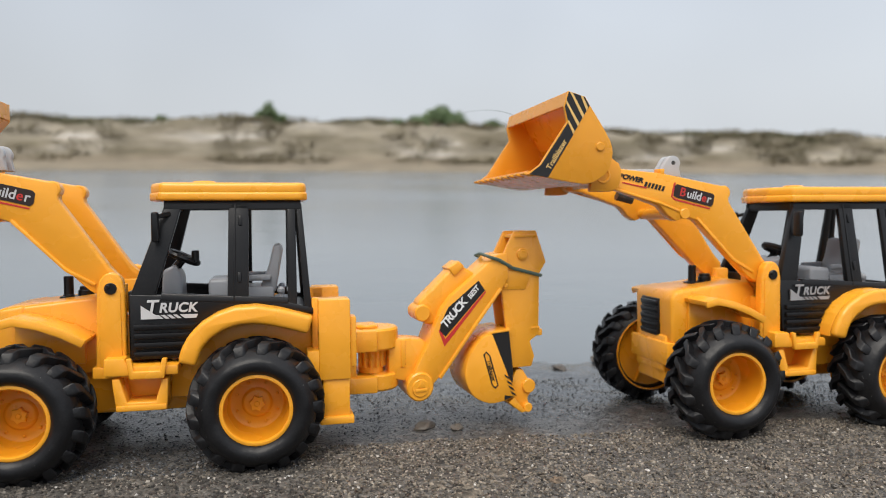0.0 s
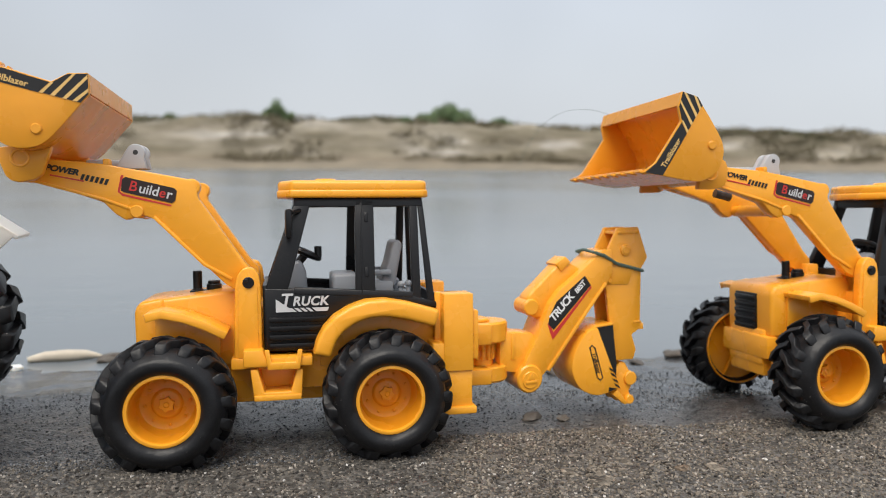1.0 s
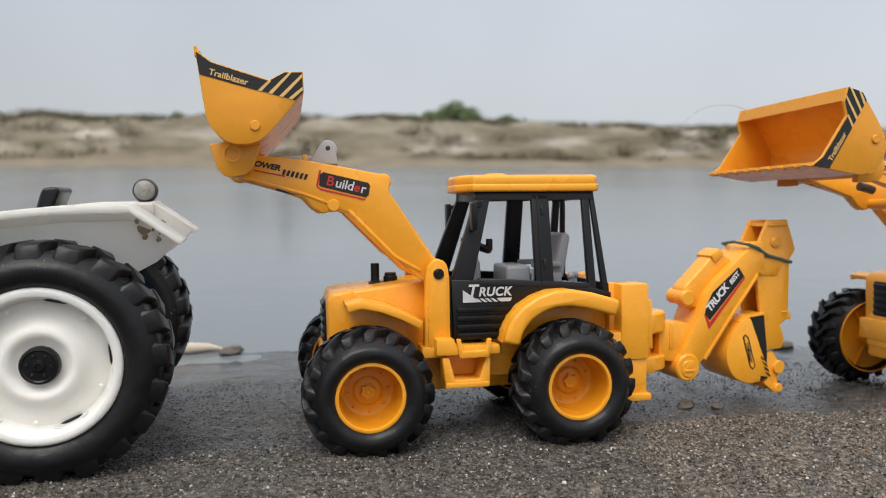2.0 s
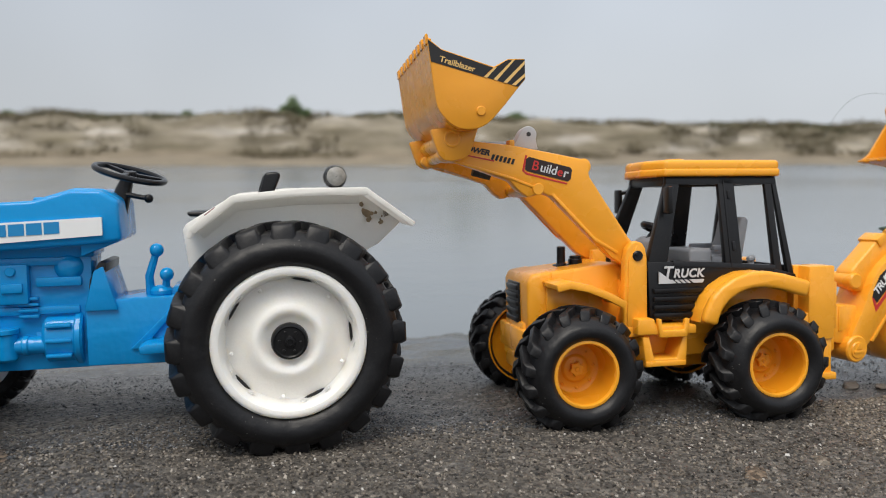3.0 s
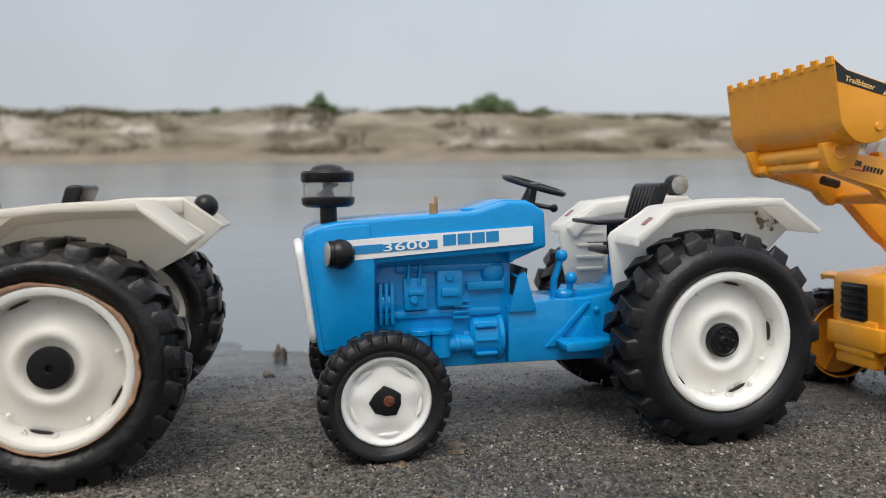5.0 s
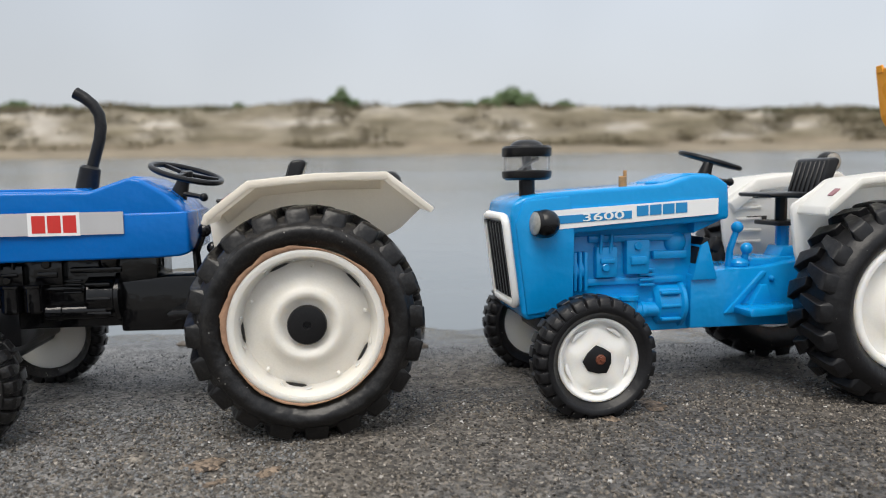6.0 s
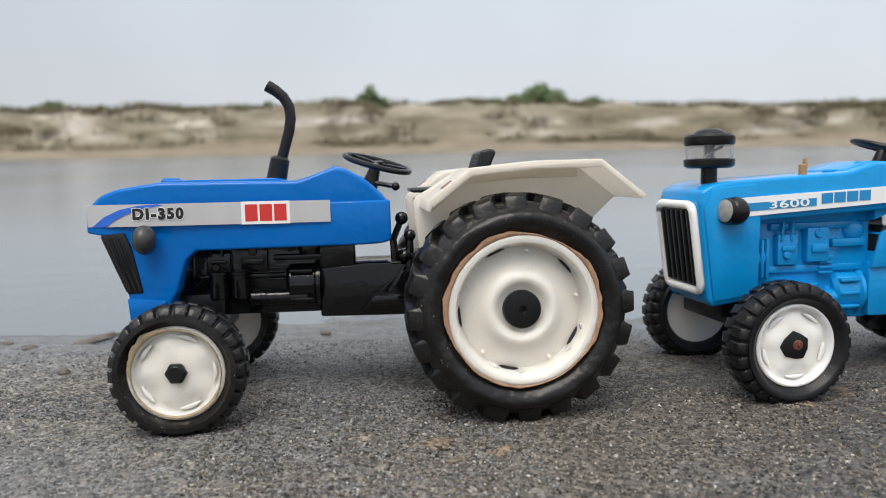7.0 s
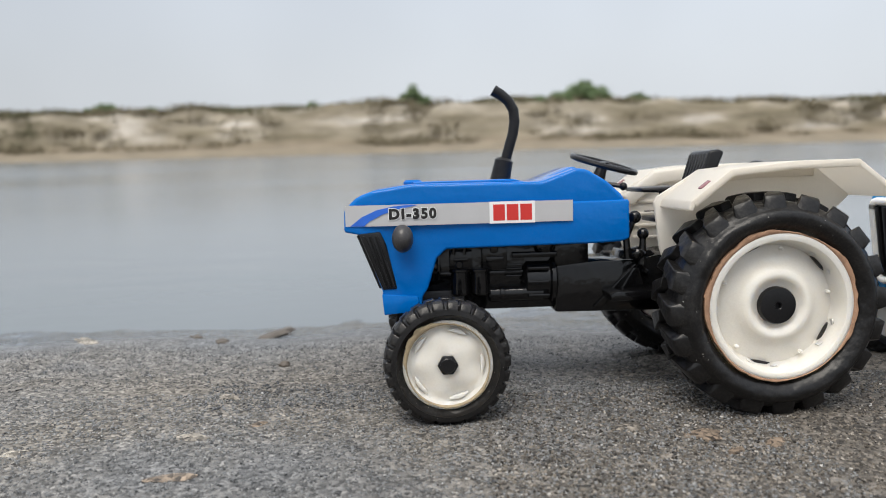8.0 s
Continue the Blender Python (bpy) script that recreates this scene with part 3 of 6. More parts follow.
def leaves(centres, size, count, spread, squash, seed, stretch=1.0):
    """A cloud of small leaf blades about some centres."""
    rng = np.random.default_rng(seed)
    verts, faces = [], []
    for c, rad in centres:
        for _ in range(int(count * rad * rad / (spread * spread)) + 3):
            d = rng.normal(size=3)
            d /= np.linalg.norm(d)
            p = np.array(c) + d * rad * (0.35 + 0.65 * rng.random() ** 0.5) * np.array((stretch, 1, squash))
            a = rng.normal(size=3)
            a /= np.linalg.norm(a)
            bvec = np.cross(a, d)
            bvec /= np.linalg.norm(bvec) + 1e-9
            s = size * (0.6 + 0.8 * rng.random())
            k = len(verts)
            verts += [tuple(p - a * s), tuple(p + bvec * s * 0.4), tuple(p + a * s), tuple(p - bvec * s * 0.4)]
            faces.append((k, k + 1, k + 2, k + 3))
    return verts, faces


def bush(x, y, wide, high, seed, label):
    """A shrub: a few stems and a ragged crown of leaf clumps."""
    rng = random.Random(seed)
    z = bank_z(x, y) - 0.08
    ob = new("bush")
    ob.location = (x, y, z)
    tagged(ob, label, "bush", group="shrubs on the far bank")
    stems, clumps = [], []
    for i in range(7):
        a = rng.uniform(0, 6.28)
        dx, dy = math.cos(a) * wide * 0.3 * rng.random(), math.sin(a) * wide * 0.2 * rng.random()
        h = high * rng.uniform(0.5, 0.85)
        stems.append(tube([(0, 0, 0), (dx * 500, dy * 500, h * 500), (dx * 1000, dy * 1000, h * 1000)], [18, 12, 5], 5))
    for i in range(40):
        u = rng.uniform(-1, 1)
        lift = (1 - u * u) ** 0.6
        clumps.append(((u * wide * 0.46, rng.uniform(-0.3, 0.3) * wide, high * (0.12 + 0.8 * lift * rng.random())), wide * rng.uniform(0.08, 0.17)))
    part("stems", merge(*stems), STONE, ob)
    v, f = leaves(clumps, 0.045, 190, 0.18, 0.9, seed)
    me = bpy.data.meshes.new("foliage")
    me.from_pydata(v, [], f)
    me.materials.append(LEAF)
    fo = new("foliage", me)
    fo.parent = ob
    return ob


for i, (bx, by, bw, bh) in enumerate([(-0.7, 21.6, 0.95, 0.8), (4.1, 21.8, 1.6, 0.6), (5.8, 22.0, 0.9, 0.36), (2.8, 21.8, 0.7, 0.25), (-3.6, 21.9, 0.42, 0.42), (-6.18, 21.9, 0.65, 0.4), (-8.2, 22.0, 0.42, 0.55), (-9.6, 22.0, 1.0, 0.34), (-1.4, 21.4, 0.7, 0.25)]):
    bush(bx, by, bw, 0.86 * bh, 40 + i, "dark green leafy shrub on the crest of the sandy bank")

# dry scrub over the bank
rng = np.random.default_rng(5)
tufts = []
for _ in range(4200):
    tx, ty = rng.uniform(-22, 34), rng.uniform(19.2, 24.5)
    g = 0.8 * noise.noise(Vector((tx * 0.42, ty * 0.8, 2.0))) + 0.4 * noise.noise(Vector((tx * 1.3, ty * 1.6, 4.0))) + 0.01 * max(0.0, min(6.0, tx - 6)) + 0.03 * max(0.0, min(8.0, -1.0 - tx))
    if g < 0.05 - (0.06 if ty > 21.2 else 0):
        continue
    r_ = rng.uniform(0.08, 0.24)
    tufts.append(((tx, ty, bank_z(tx, ty) + r_ * 0.25), r_))
v, f = leaves(tufts, 0.045, 60, 0.18, 0.6, 9, 2.4)
me = bpy.data.meshes.new("dry_scrub")
me.from_pydata(v, [], f)
me.materials.append(SCRUB)
tagged(new("dry_scrub", me), "low dry olive-brown scrub covering the sandy bank", "scrub", kind="stuff")

tufts = []
for _ in range(5200):
    tx, ty = rng.uniform(-24, 36), rng.uniform(19.6, 23.2)
    crest = 1.0 - abs(ty - 21.6) / 1.6
    g = 0.9 * noise.noise(Vector((tx * 0.32, ty * 0.6, 9.0))) + 0.35 * noise.noise(Vector((tx * 1.1, ty * 1.4, 5.0))) + 0.12 * crest + 0.04 * max(0.0, min(5.0, tx - 5.5)) + 0.03 * max(0.0, min(6.0, -3.0 - tx))
    if g < 0.36:
        continue
    r_ = rng.uniform(0.07, 0.2)
    tufts.append(((tx, ty, bank_z(tx, ty) + r_ * 0.2), r_))
v, f = leaves(tufts, 0.045, 60, 0.18, 0.5, 19, 2.4)
me = bpy.data.meshes.new("olive_scrub")
me.from_pydata(v, [], f)
me.materials.append(OLIVE)
tagged(new("olive_scrub", me), "low olive-green scrub along the crest of the bank", "scrub", kind="stuff")


# ---- wheels ----
def tyre_mesh(R, W, bead, lugs, lug_h, mat, style, seed=0):
    """Carcass with raised lugs; the outer face at y = 0, the inner at y = W."""
    rng = random.Random(seed)
    Rc = R - lug_h
    mid = (bead + Rc) / 2
    if style == "chevron":  # a plump, smooth sidewall
        bm = lathe([(bead - 0.5, 2.6), (bead, 1.0), (bead + 0.9, -0.4), (bead + 2.4, -1.4), (mid + 0.4, -1.5), (Rc - 2.8, -0.5), (Rc - 1.2, 1.3), (Rc - 0.3, 3.4), (Rc, 5.2), (Rc + 0.3, W / 2), (Rc, W - 5.2), (Rc - 0.3, W - 3.4), (Rc - 1.2, W - 1.6), (Rc - 2.6, W - 0.2), (mid + 1.2, W + 0.6), (mid + 0.2, W + 0.4), (mid - 0.4, W - 0.6), (mid - 0.6, W - 4.0)], 72)
    else:
        bm = lathe([(bead - 0.4, 2.2), (bead, 0.9), (bead + 1.0, 0.0), (bead + 2.4, -1.5), (mid - 0.4, -2.2), (mid + 1.2, -2.0), (Rc - 2.7, -0.9), (Rc - 1.6, 0.5), (Rc - 0.5, 1.8), (Rc, 3.2), (Rc + 0.4, W / 2), (Rc, W - 3.2), (Rc - 0.5, W - 1.6), (Rc - 1.4, W - 0.2), (Rc - 3.0, W + 1.1), (mid, W + 1.7), (bead + 2.6, W + 1.2), (bead + 1.0, W), (bead, W - 0.9), (bead - 0.4, W - 2.2)], 72)
    treads = []
    for side in (0, 1):
        turns = [2 * math.pi * (i + 0.5 * side) / lugs + rng.uniform(-0.012, 0.012) for i in range(lugs)]
        if style == "bar":
            st = [(W * 0.54, 0.0, R, 2.0), (W * 0.3, 0.06, R, 2.9), (2.8, 0.11, R - 0.2, 3.7), (1.2, 0.12, R - 0.9, 3.8), (-0.1, 0.12, Rc - 2.0, 3.7)]
        elif style == "block":
            w_ = math.pi * R / lugs * 0.80
            st = [(W * 0.48, 0.0, R, w_ * 0.9), (2.0, 0.02, R, w_), (0.3, 0.02, R - 0.5, w_), (-0.7, 0.02, Rc - 1.5, w_ * 0.95)]
        else:
            st = [(W * 0.55, 0.0, R - 0.1, 1.4), (W * 0.32, 0.12, R, 1.6), (4.4, 0.26, R - 0.3, 2.0), (2.2, 0.31, R - 1.2, 2.2), (0.9, 0.33, Rc - 1.2, 1.9)]
        lb = bmesh.new()
        rows = []
        for y, th, rt, hw in st:
            rb = min(rt, Rc) - (0.8 if y > 1 else 1.6)
            yy = y if side == 0 else W - y
            row = []
            for r, k in ((rb, -1.15), (rt, -0.85), (rt, 0.85), (rb, 1.15)):
                a = th + k * hw / R
                row.append(lb.verts.new((r * math.cos(a) * MM, yy * MM, r * math.sin(a) * MM)))
            rows.append(row)
        for p, q in zip(rows, rows[1:]):
            for k in range(3):
                lb.faces.new((p[k], p[k + 1], q[k + 1], q[k]))
        lb.faces.new(rows[0])
        lb.faces.new(rows[-1])
        bmesh.ops.recalc_face_normals(lb, faces=lb.faces)
        bmesh.ops.bevel(lb, geom=list(lb.edges), offset=0.22 * MM, segments=1, affect="EDGES", clamp_overlap=True)
        treads.append((mesh_of("tread_lug", lb, mat, 30), turns))
    return mesh_of("tyre", bm, mat, 65), treads


def lens_poly(r, half, deep, n=9):
    """A lens shape whose chord stands across a radius r."""
    top = [(half * (2 * i / (n - 1) - 1), r + deep * (1 - (2 * i / (n - 1) - 1) ** 2)) for i in range(n)]
    return top + [(half * 0.6, r - deep * 0.12), (-half * 0.6, r - deep * 0.12)]


def spin_y(bm, degrees):
    bm.transform(Matrix.Rotation(radians(degrees), 4, "Y"))
    return bm


def star(r1, r2, n, y0, y1):
    return prism([((r1 if i % 2 else r2) * math.cos(math.pi * i / n), (r1 if i % 2 else r2) * math.sin(math.pi * i / n)) for i in range(2 * n)], y0, y1, 0.15, 1)


def wheel(parent, tyre, rim, subs, m):
    """A wheel of a toy: the rim carries the tyre and its small pieces."""
    ob = new("wheel", rim)
    ob.parent, ob.matrix_basis = parent, m
    t = new("tyre", tyre[0])
    t.parent = ob
    for me, turns in tyre[1]:
        for a in turns:
            lug = new("tread_lug", me)
            lug.parent, lug.matrix_basis = ob, Matrix.Rotation(-a, 4, "Y")
    for name, me in subs:
        s = new(name, me)
        s.parent = ob
    return ob


def wheel_at(x, y, z, near, spin=0.0):
    return Matrix.Translation((x * MM, y * MM, z * MM)) @ (Matrix() if near else Matrix.Rotation(math.pi, 4, "Z")) @ Matrix.Rotation(radians(spin), 4, "Y")


# wheels of the loaders
L_TYRE = tyre_mesh(22.9, 19.5, 11.7, 17, 2.8, RUBBER, "chevron", 1)
rim_bm = lathe([(11.9, 17), (11.9, 1.6), (10.7, 1.6), (10.5, 2.4), (9.9, 10.6), (8.9, 12.4), (7.3, 13.0), (5.2, 12.5), (4.6, 11.6), (4.0, 11.4), (0, 11.4)], 48)
rim_bm = merge(rim_bm, lathe([(11.9, 15.6), (16.6, 16.0), (17.4, 20.2), (17.3, 20.9), (16.8, 20.8), (15.9, 17.4), (5.0, 17.0), (4.4, 20.2), (3.4, 20.6), (0, 20.6)], 40))
L_RIM = mesh_of("wheel", rim_bm, YELLOW_RIM, 40)
L_RING = mesh_of("rim_ring", lathe([(10.6, 2.6), (10.6, 0.9), (10.8, 0.5), (11.6, 0.4), (12.0, 0.7), (12.1, 2.6)], 56), YELLOW, 50)
L_BOLT = [mesh_of("rim_bolt", rod(0.55, 13.2, 12.2, "y", (7.3 * math.cos(math.pi * k / 4 + 0.3), 0, 7.3 * math.sin(math.pi * k / 4 + 0.3)), 8, 0.3), YELLOW_RIM) for k in range(8)]
L_NUT = mesh_of("wheel_nut", merge(star(2.9, 2.1, 6, 9.8, 11.8), rod(1.0, 9.5, 10.2, "y", n=10)), YELLOW_RIM)
L_RIBS = mesh_of("rim_rib", merge(*[spin_y(box(4.0, 15.6, 16.6, 18.8, -0.5, 0.5, 0.2), k * 120 + 50) for k in range(3)]), YELLOW_RIM)

# wheels of the tractors
T_TYRE = tyre_mesh(37.6, 21, 23.6, 20, 3.0, RUBBER, "bar", 2)
T_TYRE_OLD = tyre_mesh(37.4, 21, 25.0, 20, 3.1, RUBBER_OLD, "bar", 3)
F_TYRE = tyre_mesh(21.9, 11.5, 14.2, 26, 1.0, RUBBER, "block", 4)
F_TYRE_OLD = tyre_mesh(21.3, 11.5, 14.6, 26, 1.0, RUBBER_OLD, "block", 5)


def big_rim(R, mat):
    bm = lathe([(R - 0.4, 19), (R, 2.0), (R, -0.1), (R - 0.5, -0.7), (R - 1.4, -0.9), (R - 2.5, -0.6), (R - 3.1, 0.6), (R - 3.5, 4.6), (R - 4.5, 6.2), (R - 6.5, 5.8), (R - 9.5, 4.7), (13.2, 4.0), (11.8, 2.7), (10.6, 2.0), (9.6, 2.0), (8.4, 2.9), (7.4, 3.9), (6.2, 4.2), (0, 4.2)], 64)
    back = lathe([(R - 1, 19.0), (R - 6, 17.5), (9, 15), (0, 15)], 40)
    return mesh_of("wheel", merge(bm, back), mat, 42)


def rim_bits(R, mat):
    """Raised lips over the slots and small knobs of a big rim."""
    lips = [mesh_of("rim_lip", spin_y(prism(strip([(5.2 * u, R - 4.4 + 2.0 * (1 - u * u)) for u in (-1, -0.6, -0.2, 0.2, 0.6, 1)], 0.5), 3.6, 6.4, 0.12, 1), 72 * k + 8), mat) for k in range(5)]
    knobs = [mesh_of("rim_knob", rod(0.6, 3.8, 5.8, "y", ((R - 5.8) * math.cos(k * 1.2566 + 0.9), 0, (R - 5.8) * math.sin(k * 1.2566 + 0.9)), 8), mat) for k in range(5)]
    return [("rim_lip", m_) for m_ in lips] + [("rim_knob", m_) for m_ in knobs]


# black lens plates stand in for the shade inside the rim openings
def slots(R, y):
    return [mesh_of("rim_slot", spin_y(prism(lens_poly(R - 4.7, 3.4, 1.0), y, y + 0.8), 72 * k + 8), INK_AND_SHADE) for k in range(5)]


T_RIM, A_RIM = big_rim(24.0, WHITE), big_rim(24.4, CREAM)
T_BITS, A_BITS = rim_bits(24.0, WHITE), rim_bits(24.4, CREAM)
T_SLOT_SHADE, A_SLOT_SHADE = slots(24.0, 5.3), slots(24.4, 5.3)
HUB_CAP = mesh_of("hub_cap", moved(merge(lathe([(5.8, 3.9), (5.8, 1.6), (5.5, 0.9), (4.9, 0.7), (4.5, 1.1), (2.0, 1.0), (1.6, 0.4), (1.0, 0.3), (0.8, 0.9), (0, 0.9)], 32), *[rod(0.5, 0.5, 1.4, "y", (3.3 * math.cos(k * 1.047), 0, 3.3 * math.sin(k * 1.047)), 8, 0.15) for k in range(6)]), Matrix.Translation((0, 0.9 * MM, 0))), BLACK)

PLAIN_HUB = mesh_of("hub_cap", lathe([(6.2, 4.6), (6.2, 2.4), (5.9, 1.9), (5.5, 1.8), (1.3, 1.75), (1.1, 2.0), (1.0, 3.4), (0, 3.4)], 36), BLACK)


def stain_ring(name, r_in, y, material, width, seed, cover, n=180):
    """An uneven stained edge round a rim; cover(angle) gives how far it spreads, 0 to 1."""
    bm = bmesh.new()
    rows = []
    for k in range(n):
        t = 2 * math.pi * k / n
        c, s = math.cos(t), math.sin(t)
        w = width * max(0.0, cover(t)) * (0.75 + 0.5 * noise.noise(Vector((2.2 * c, 2.2 * s, seed))) + 0.28 * noise.noise(Vector((7 * c, 7 * s, seed))) + 0.10 * noise.noise(Vector((20 * c, 20 * s, seed))))
        rows.append([bm.verts.new((r * c * MM, h * MM, r * s * MM)) for r, h in ((r_in - 0.2, y + 0.5), (r_in, y), (r_in + max(0.02, w) * 0.6, y - 0.25), (r_in + max(0.04, w), y - 0.1), (r_in + max(0.05, w), y + 1.2))])
    for k in range(n):
        p, q = rows[k], rows[(k + 1) % n]
        for i in range(4):
            bm.faces.new((p[i], p[i + 1], q[i + 1], q[i]))
    bmesh.ops.recalc_face_normals(bm, faces=bm.faces)
    return mesh_of(name, bm, material, 60)


def hump(t, centre, half):
    d = abs((t - centre + math.pi) % (2 * math.pi) - math.pi)
    return max(0.0, min(1.0, 1.6 * (1 - d / half)))


# angles as the wheel stands before it is turned
A_RUST = stain_ring("rust_ring", 24.1, -0.7, RUST, 2.1, 3.0, lambda t: 0.12 + max(hump(t, 3.2, 1.3), 0.8 * hump(t, 0.9, 1.0), 0.35 * hump(t, 5.0, 0.8)))
FA_GRIME = stain_ring("grime_ring", 13.6, -0.75, GRIME, 1.9, 9.0, lambda t: 0.2 + max(hump(t, 2.4, 0.9), 0.35 * hump(t, 5.2, 1.0)))


def small_rim(R, mat):
    bm = lathe([(R - 0.3, 10), (R, 1.5), (R, 0.1), (R - 0.6, -0.4), (R - 1.3, -0.1), (R - 1.8, 0.9), (R - 2.4, 2.0), (R - 3.6, 2.0), (10.2, 1.5), (9.2, 1.2), (8.0, 0.9), (7.0, 0.7), (6, 0.5), (0, 0.4)], 60)
    for v in bm.verts:  # five shallow dished lobes
        r, t = math.hypot(v.co.x, v.co.z) / MM, math.atan2(v.co.z, v.co.x)
        if 6.5 < r < R - 2.0 and v.co.y < 0.004:
            v.co.y += (0.5 * math.cos(5 * t) * (1 if r > 9 else 0.4)) * MM
    return mesh_of("wheel", merge(bm, lathe([(R - 0.5, 10), (0, 9.5)], 24)), mat, 50)


def small_lips(R, mat):
    return [("rim_lip", mesh_of("rim_lip", spin_y(prism(lens_poly(R - 3.9, 3.4, 1.2), 0.85, 2.6, 0.3, 2), 72 * k + 90), mat)) for k in range(5)]


F_LIPS, FA_LIPS = small_lips(14.6, WHITE), small_lips(14.9, CREAM)
F_RIM, FA_RIM = small_rim(14.6, WHITE), small_rim(14.9, CREAM)
HEX_HUB = mesh_of("hub_cap", merge(prism([(3.5 * math.cos(k * 1.047), 3.5 * math.sin(k * 1.047)) for k in range(6)], -0.9, 0.8, 0.4), rod(2.6, -1.4, 0, "y", n=10)), BLACK)
rng3 = random.Random(3)
CHIP_HUB = mesh_of("hub_cap", prism([((5.2 + rng3.uniform(-0.8, 0.7)) * math.cos(k * 0.698), (5.2 + rng3.uniform(-0.8, 0.7)) * math.sin(k * 0.698)) for k in range(9)], 0.0, 0.9, 0.25), BLACK)
CHIP_RUST = mesh_of("axle_end", merge(rod(1.9, -0.5, 0.4, "y", (0.6, 0, 0.4), 9, bevel=0.4), rod(1.1, -0.9, 0, "y", (0.9, 0, 0.8), 7)), plain("rusty_axle", (0.13, 0.035, 0.015), 0.6, var=0.5, coarse=500, bump=0.5))


# ---- the toy loaders ----
BUCKET_SIDE = [(-10.0, 36.2), (-5.5, 32.1), (11.9, 25.2), (17.0, 27.5), (23.0, 27.2), (22.5, 20.3)] + smooth_line([(19.7, 17.6), (13.6, 11.4), (8.1, 6.6), (3.0, 5.1), (-3.2, 6.4), (-8.0, 11.8), (-9.1, 18.0), (-9.6, 28.2)])
BUCKET_CURVE = smooth_line([(-10.0, 35.8), (-9.6, 28.2), (-9.1, 18.0), (-8.0, 11.8), (-3.2, 6.4), (3.0, 5.1), (8.1, 6.6), (13.6, 11.4), (19.7, 17.6), (22.5, 20.3)], 3)


def loader(name, place, bucket_turn, label, ink):
    ob = new(name)
    ob.matrix_world = place
    tagged(ob, label, "toy loader", group="toy backhoe loaders")
    Y = YELLOW
    # frame and bonnet
    part("chassis", merge(box(-50, 60, -12, 12, 14, 34, 1.2), box(-40, -33, -24, 24, 18, 26, 1), box(33.5, 40.5, -24, 24, 18, 26, 1), prism([(8, 20), (58, 20), (58, 46), (44, 50), (28, 50), (16, 44), (8, 34)], -20, 20, 1.0)), Y, ob)
    part("bonnet", merge(prism([(-48, 29), (-48.6, 49.5), (-47, 51.8), (-44.6, 52.9), (-13, 56.3), (-10, 53), (-10, 29)], -15.0, 15.0, 1.4, 3), prism([(-48.8, 31), (-49.2, 49.6), (-47.4, 52.6), (-39, 53.9), (-39, 31)], -15.6, 15.6, 1.5, 3), box(-12.5, -4, -19, 19, 30, 50, 0.8)), Y, ob)
    grille = part("grille", box(-49.8, -48.2, -6.0, 9.0, 32.5, 49.0, 0.5), BLACK, ob, "black ribbed plastic grille")
    for k in range(5):
        part("slat", turn_y(box(-50.6, -49.0, -5.6, 8.6, 33.4 + 3.1 * k, 35.7 + 3.1 * k, 0.6), -12, -49.8, 34.4 + 3.1 * k), BLACK, grille)
    part("bumper", merge(box(-51.2, -46, -16.2, 16.2, 22, 31.6, 0.8), box(-50.6, -46, -12, 12, 19, 23, 0.6)), Y, ob)
    for s in (-1, 1):
        part("front_mudguard", merge(prism(strip([(-43.4, 50.2), (-38, 51.4), (-30.5, 49.8), (-23, 46.8), (-16.4, 43.2)], 2.0), *sorted((s * 15.5, s * 30.25)), 0.3), prism(strip([(-43.4, 50.2), (-38, 51.4), (-30.5, 49.8), (-23, 46.8), (-16.4, 43.2)], 2.8), *sorted((s * 30.3, s * 31.8)), 0.4), prism([(-42, 49), (-30, 49), (-20, 44), (-20, 33), (-42, 33)], *sorted((s * 15, s * 17)), 0.4)), Y, ob)
        part("loader_post", merge(prism([(-15, 31), (-14.2, 58), (-13.4, 62), (-11.6, 64.4), (-9.6, 65), (-7.4, 64.2), (-6, 62), (-5.4, 58), (-5.2, 32)], *sorted((s * 25.2, s * 21)), 0.7, 3), prism([(-13.6, 33), (-13, 58), (-9.6, 63.4), (-6.6, 58), (-6.4, 33)], *sorted((s * 25.7, s * 25)), 0.25), box(-16, -4, *sorted((s * 26, s * 14)), 29, 33, 0.6), prism([(-14, 31), (-13, 60), (-7, 60), (-6, 31)], *sorted((s * 13, s * 9)), 0.6)), Y, ob)
        part("pivot_bolt", merge(rod(2.0, s * 25.3, s * 26.4, "y", (-9.6, 0, 59.5), 14), rod(0.8, s * 26.2, s * 27.0, "y", (-10.4, 0, 60.2), 8)), BLACK, ob)
        part("step", merge(prism([(-11.6, 36.4), (-5, 36.4), (-4, 33.6), (12, 33.6), (12, 30.2), (-11.6, 30.4)], *sorted((s * 30.2, s * 18)), 0.6), prism([(-4.4, 36.4), (-3.4, 29.4), (7.6, 29.4), (8.6, 36.2), (6.9, 36.2), (6.2, 32.0), (-2.0, 32.0), (-2.8, 36.4)], *sorted((s * 31.4, s * 29.4)), 0.4), prism([(-9.4, 29.5), (-6.8, 29.5), (-4.6, 21.3), (4.4, 21.3), (6.6, 29), (8.6, 29), (8.2, 18.6), (-8.2, 19.2)], *sorted((s * 29.6, s * 19)), 0.5), box(-8.2, 8, *sorted((s * 30, s * 18)), 18.4, 20.4, 0.4), prism([(-8, 29), (7, 29), (7, 20), (-8, 20)], *sorted((s * 19.5, s * 18)), 0.3)), Y, ob)
        guard = [(12.2, 34.8), (13.4, 39.4), (15.8, 43.8), (19.6, 47.8), (25.0, 51.0), (31.0, 52.9), (38.0, 53.2), (46.0, 51.8), (57, 48.6)]
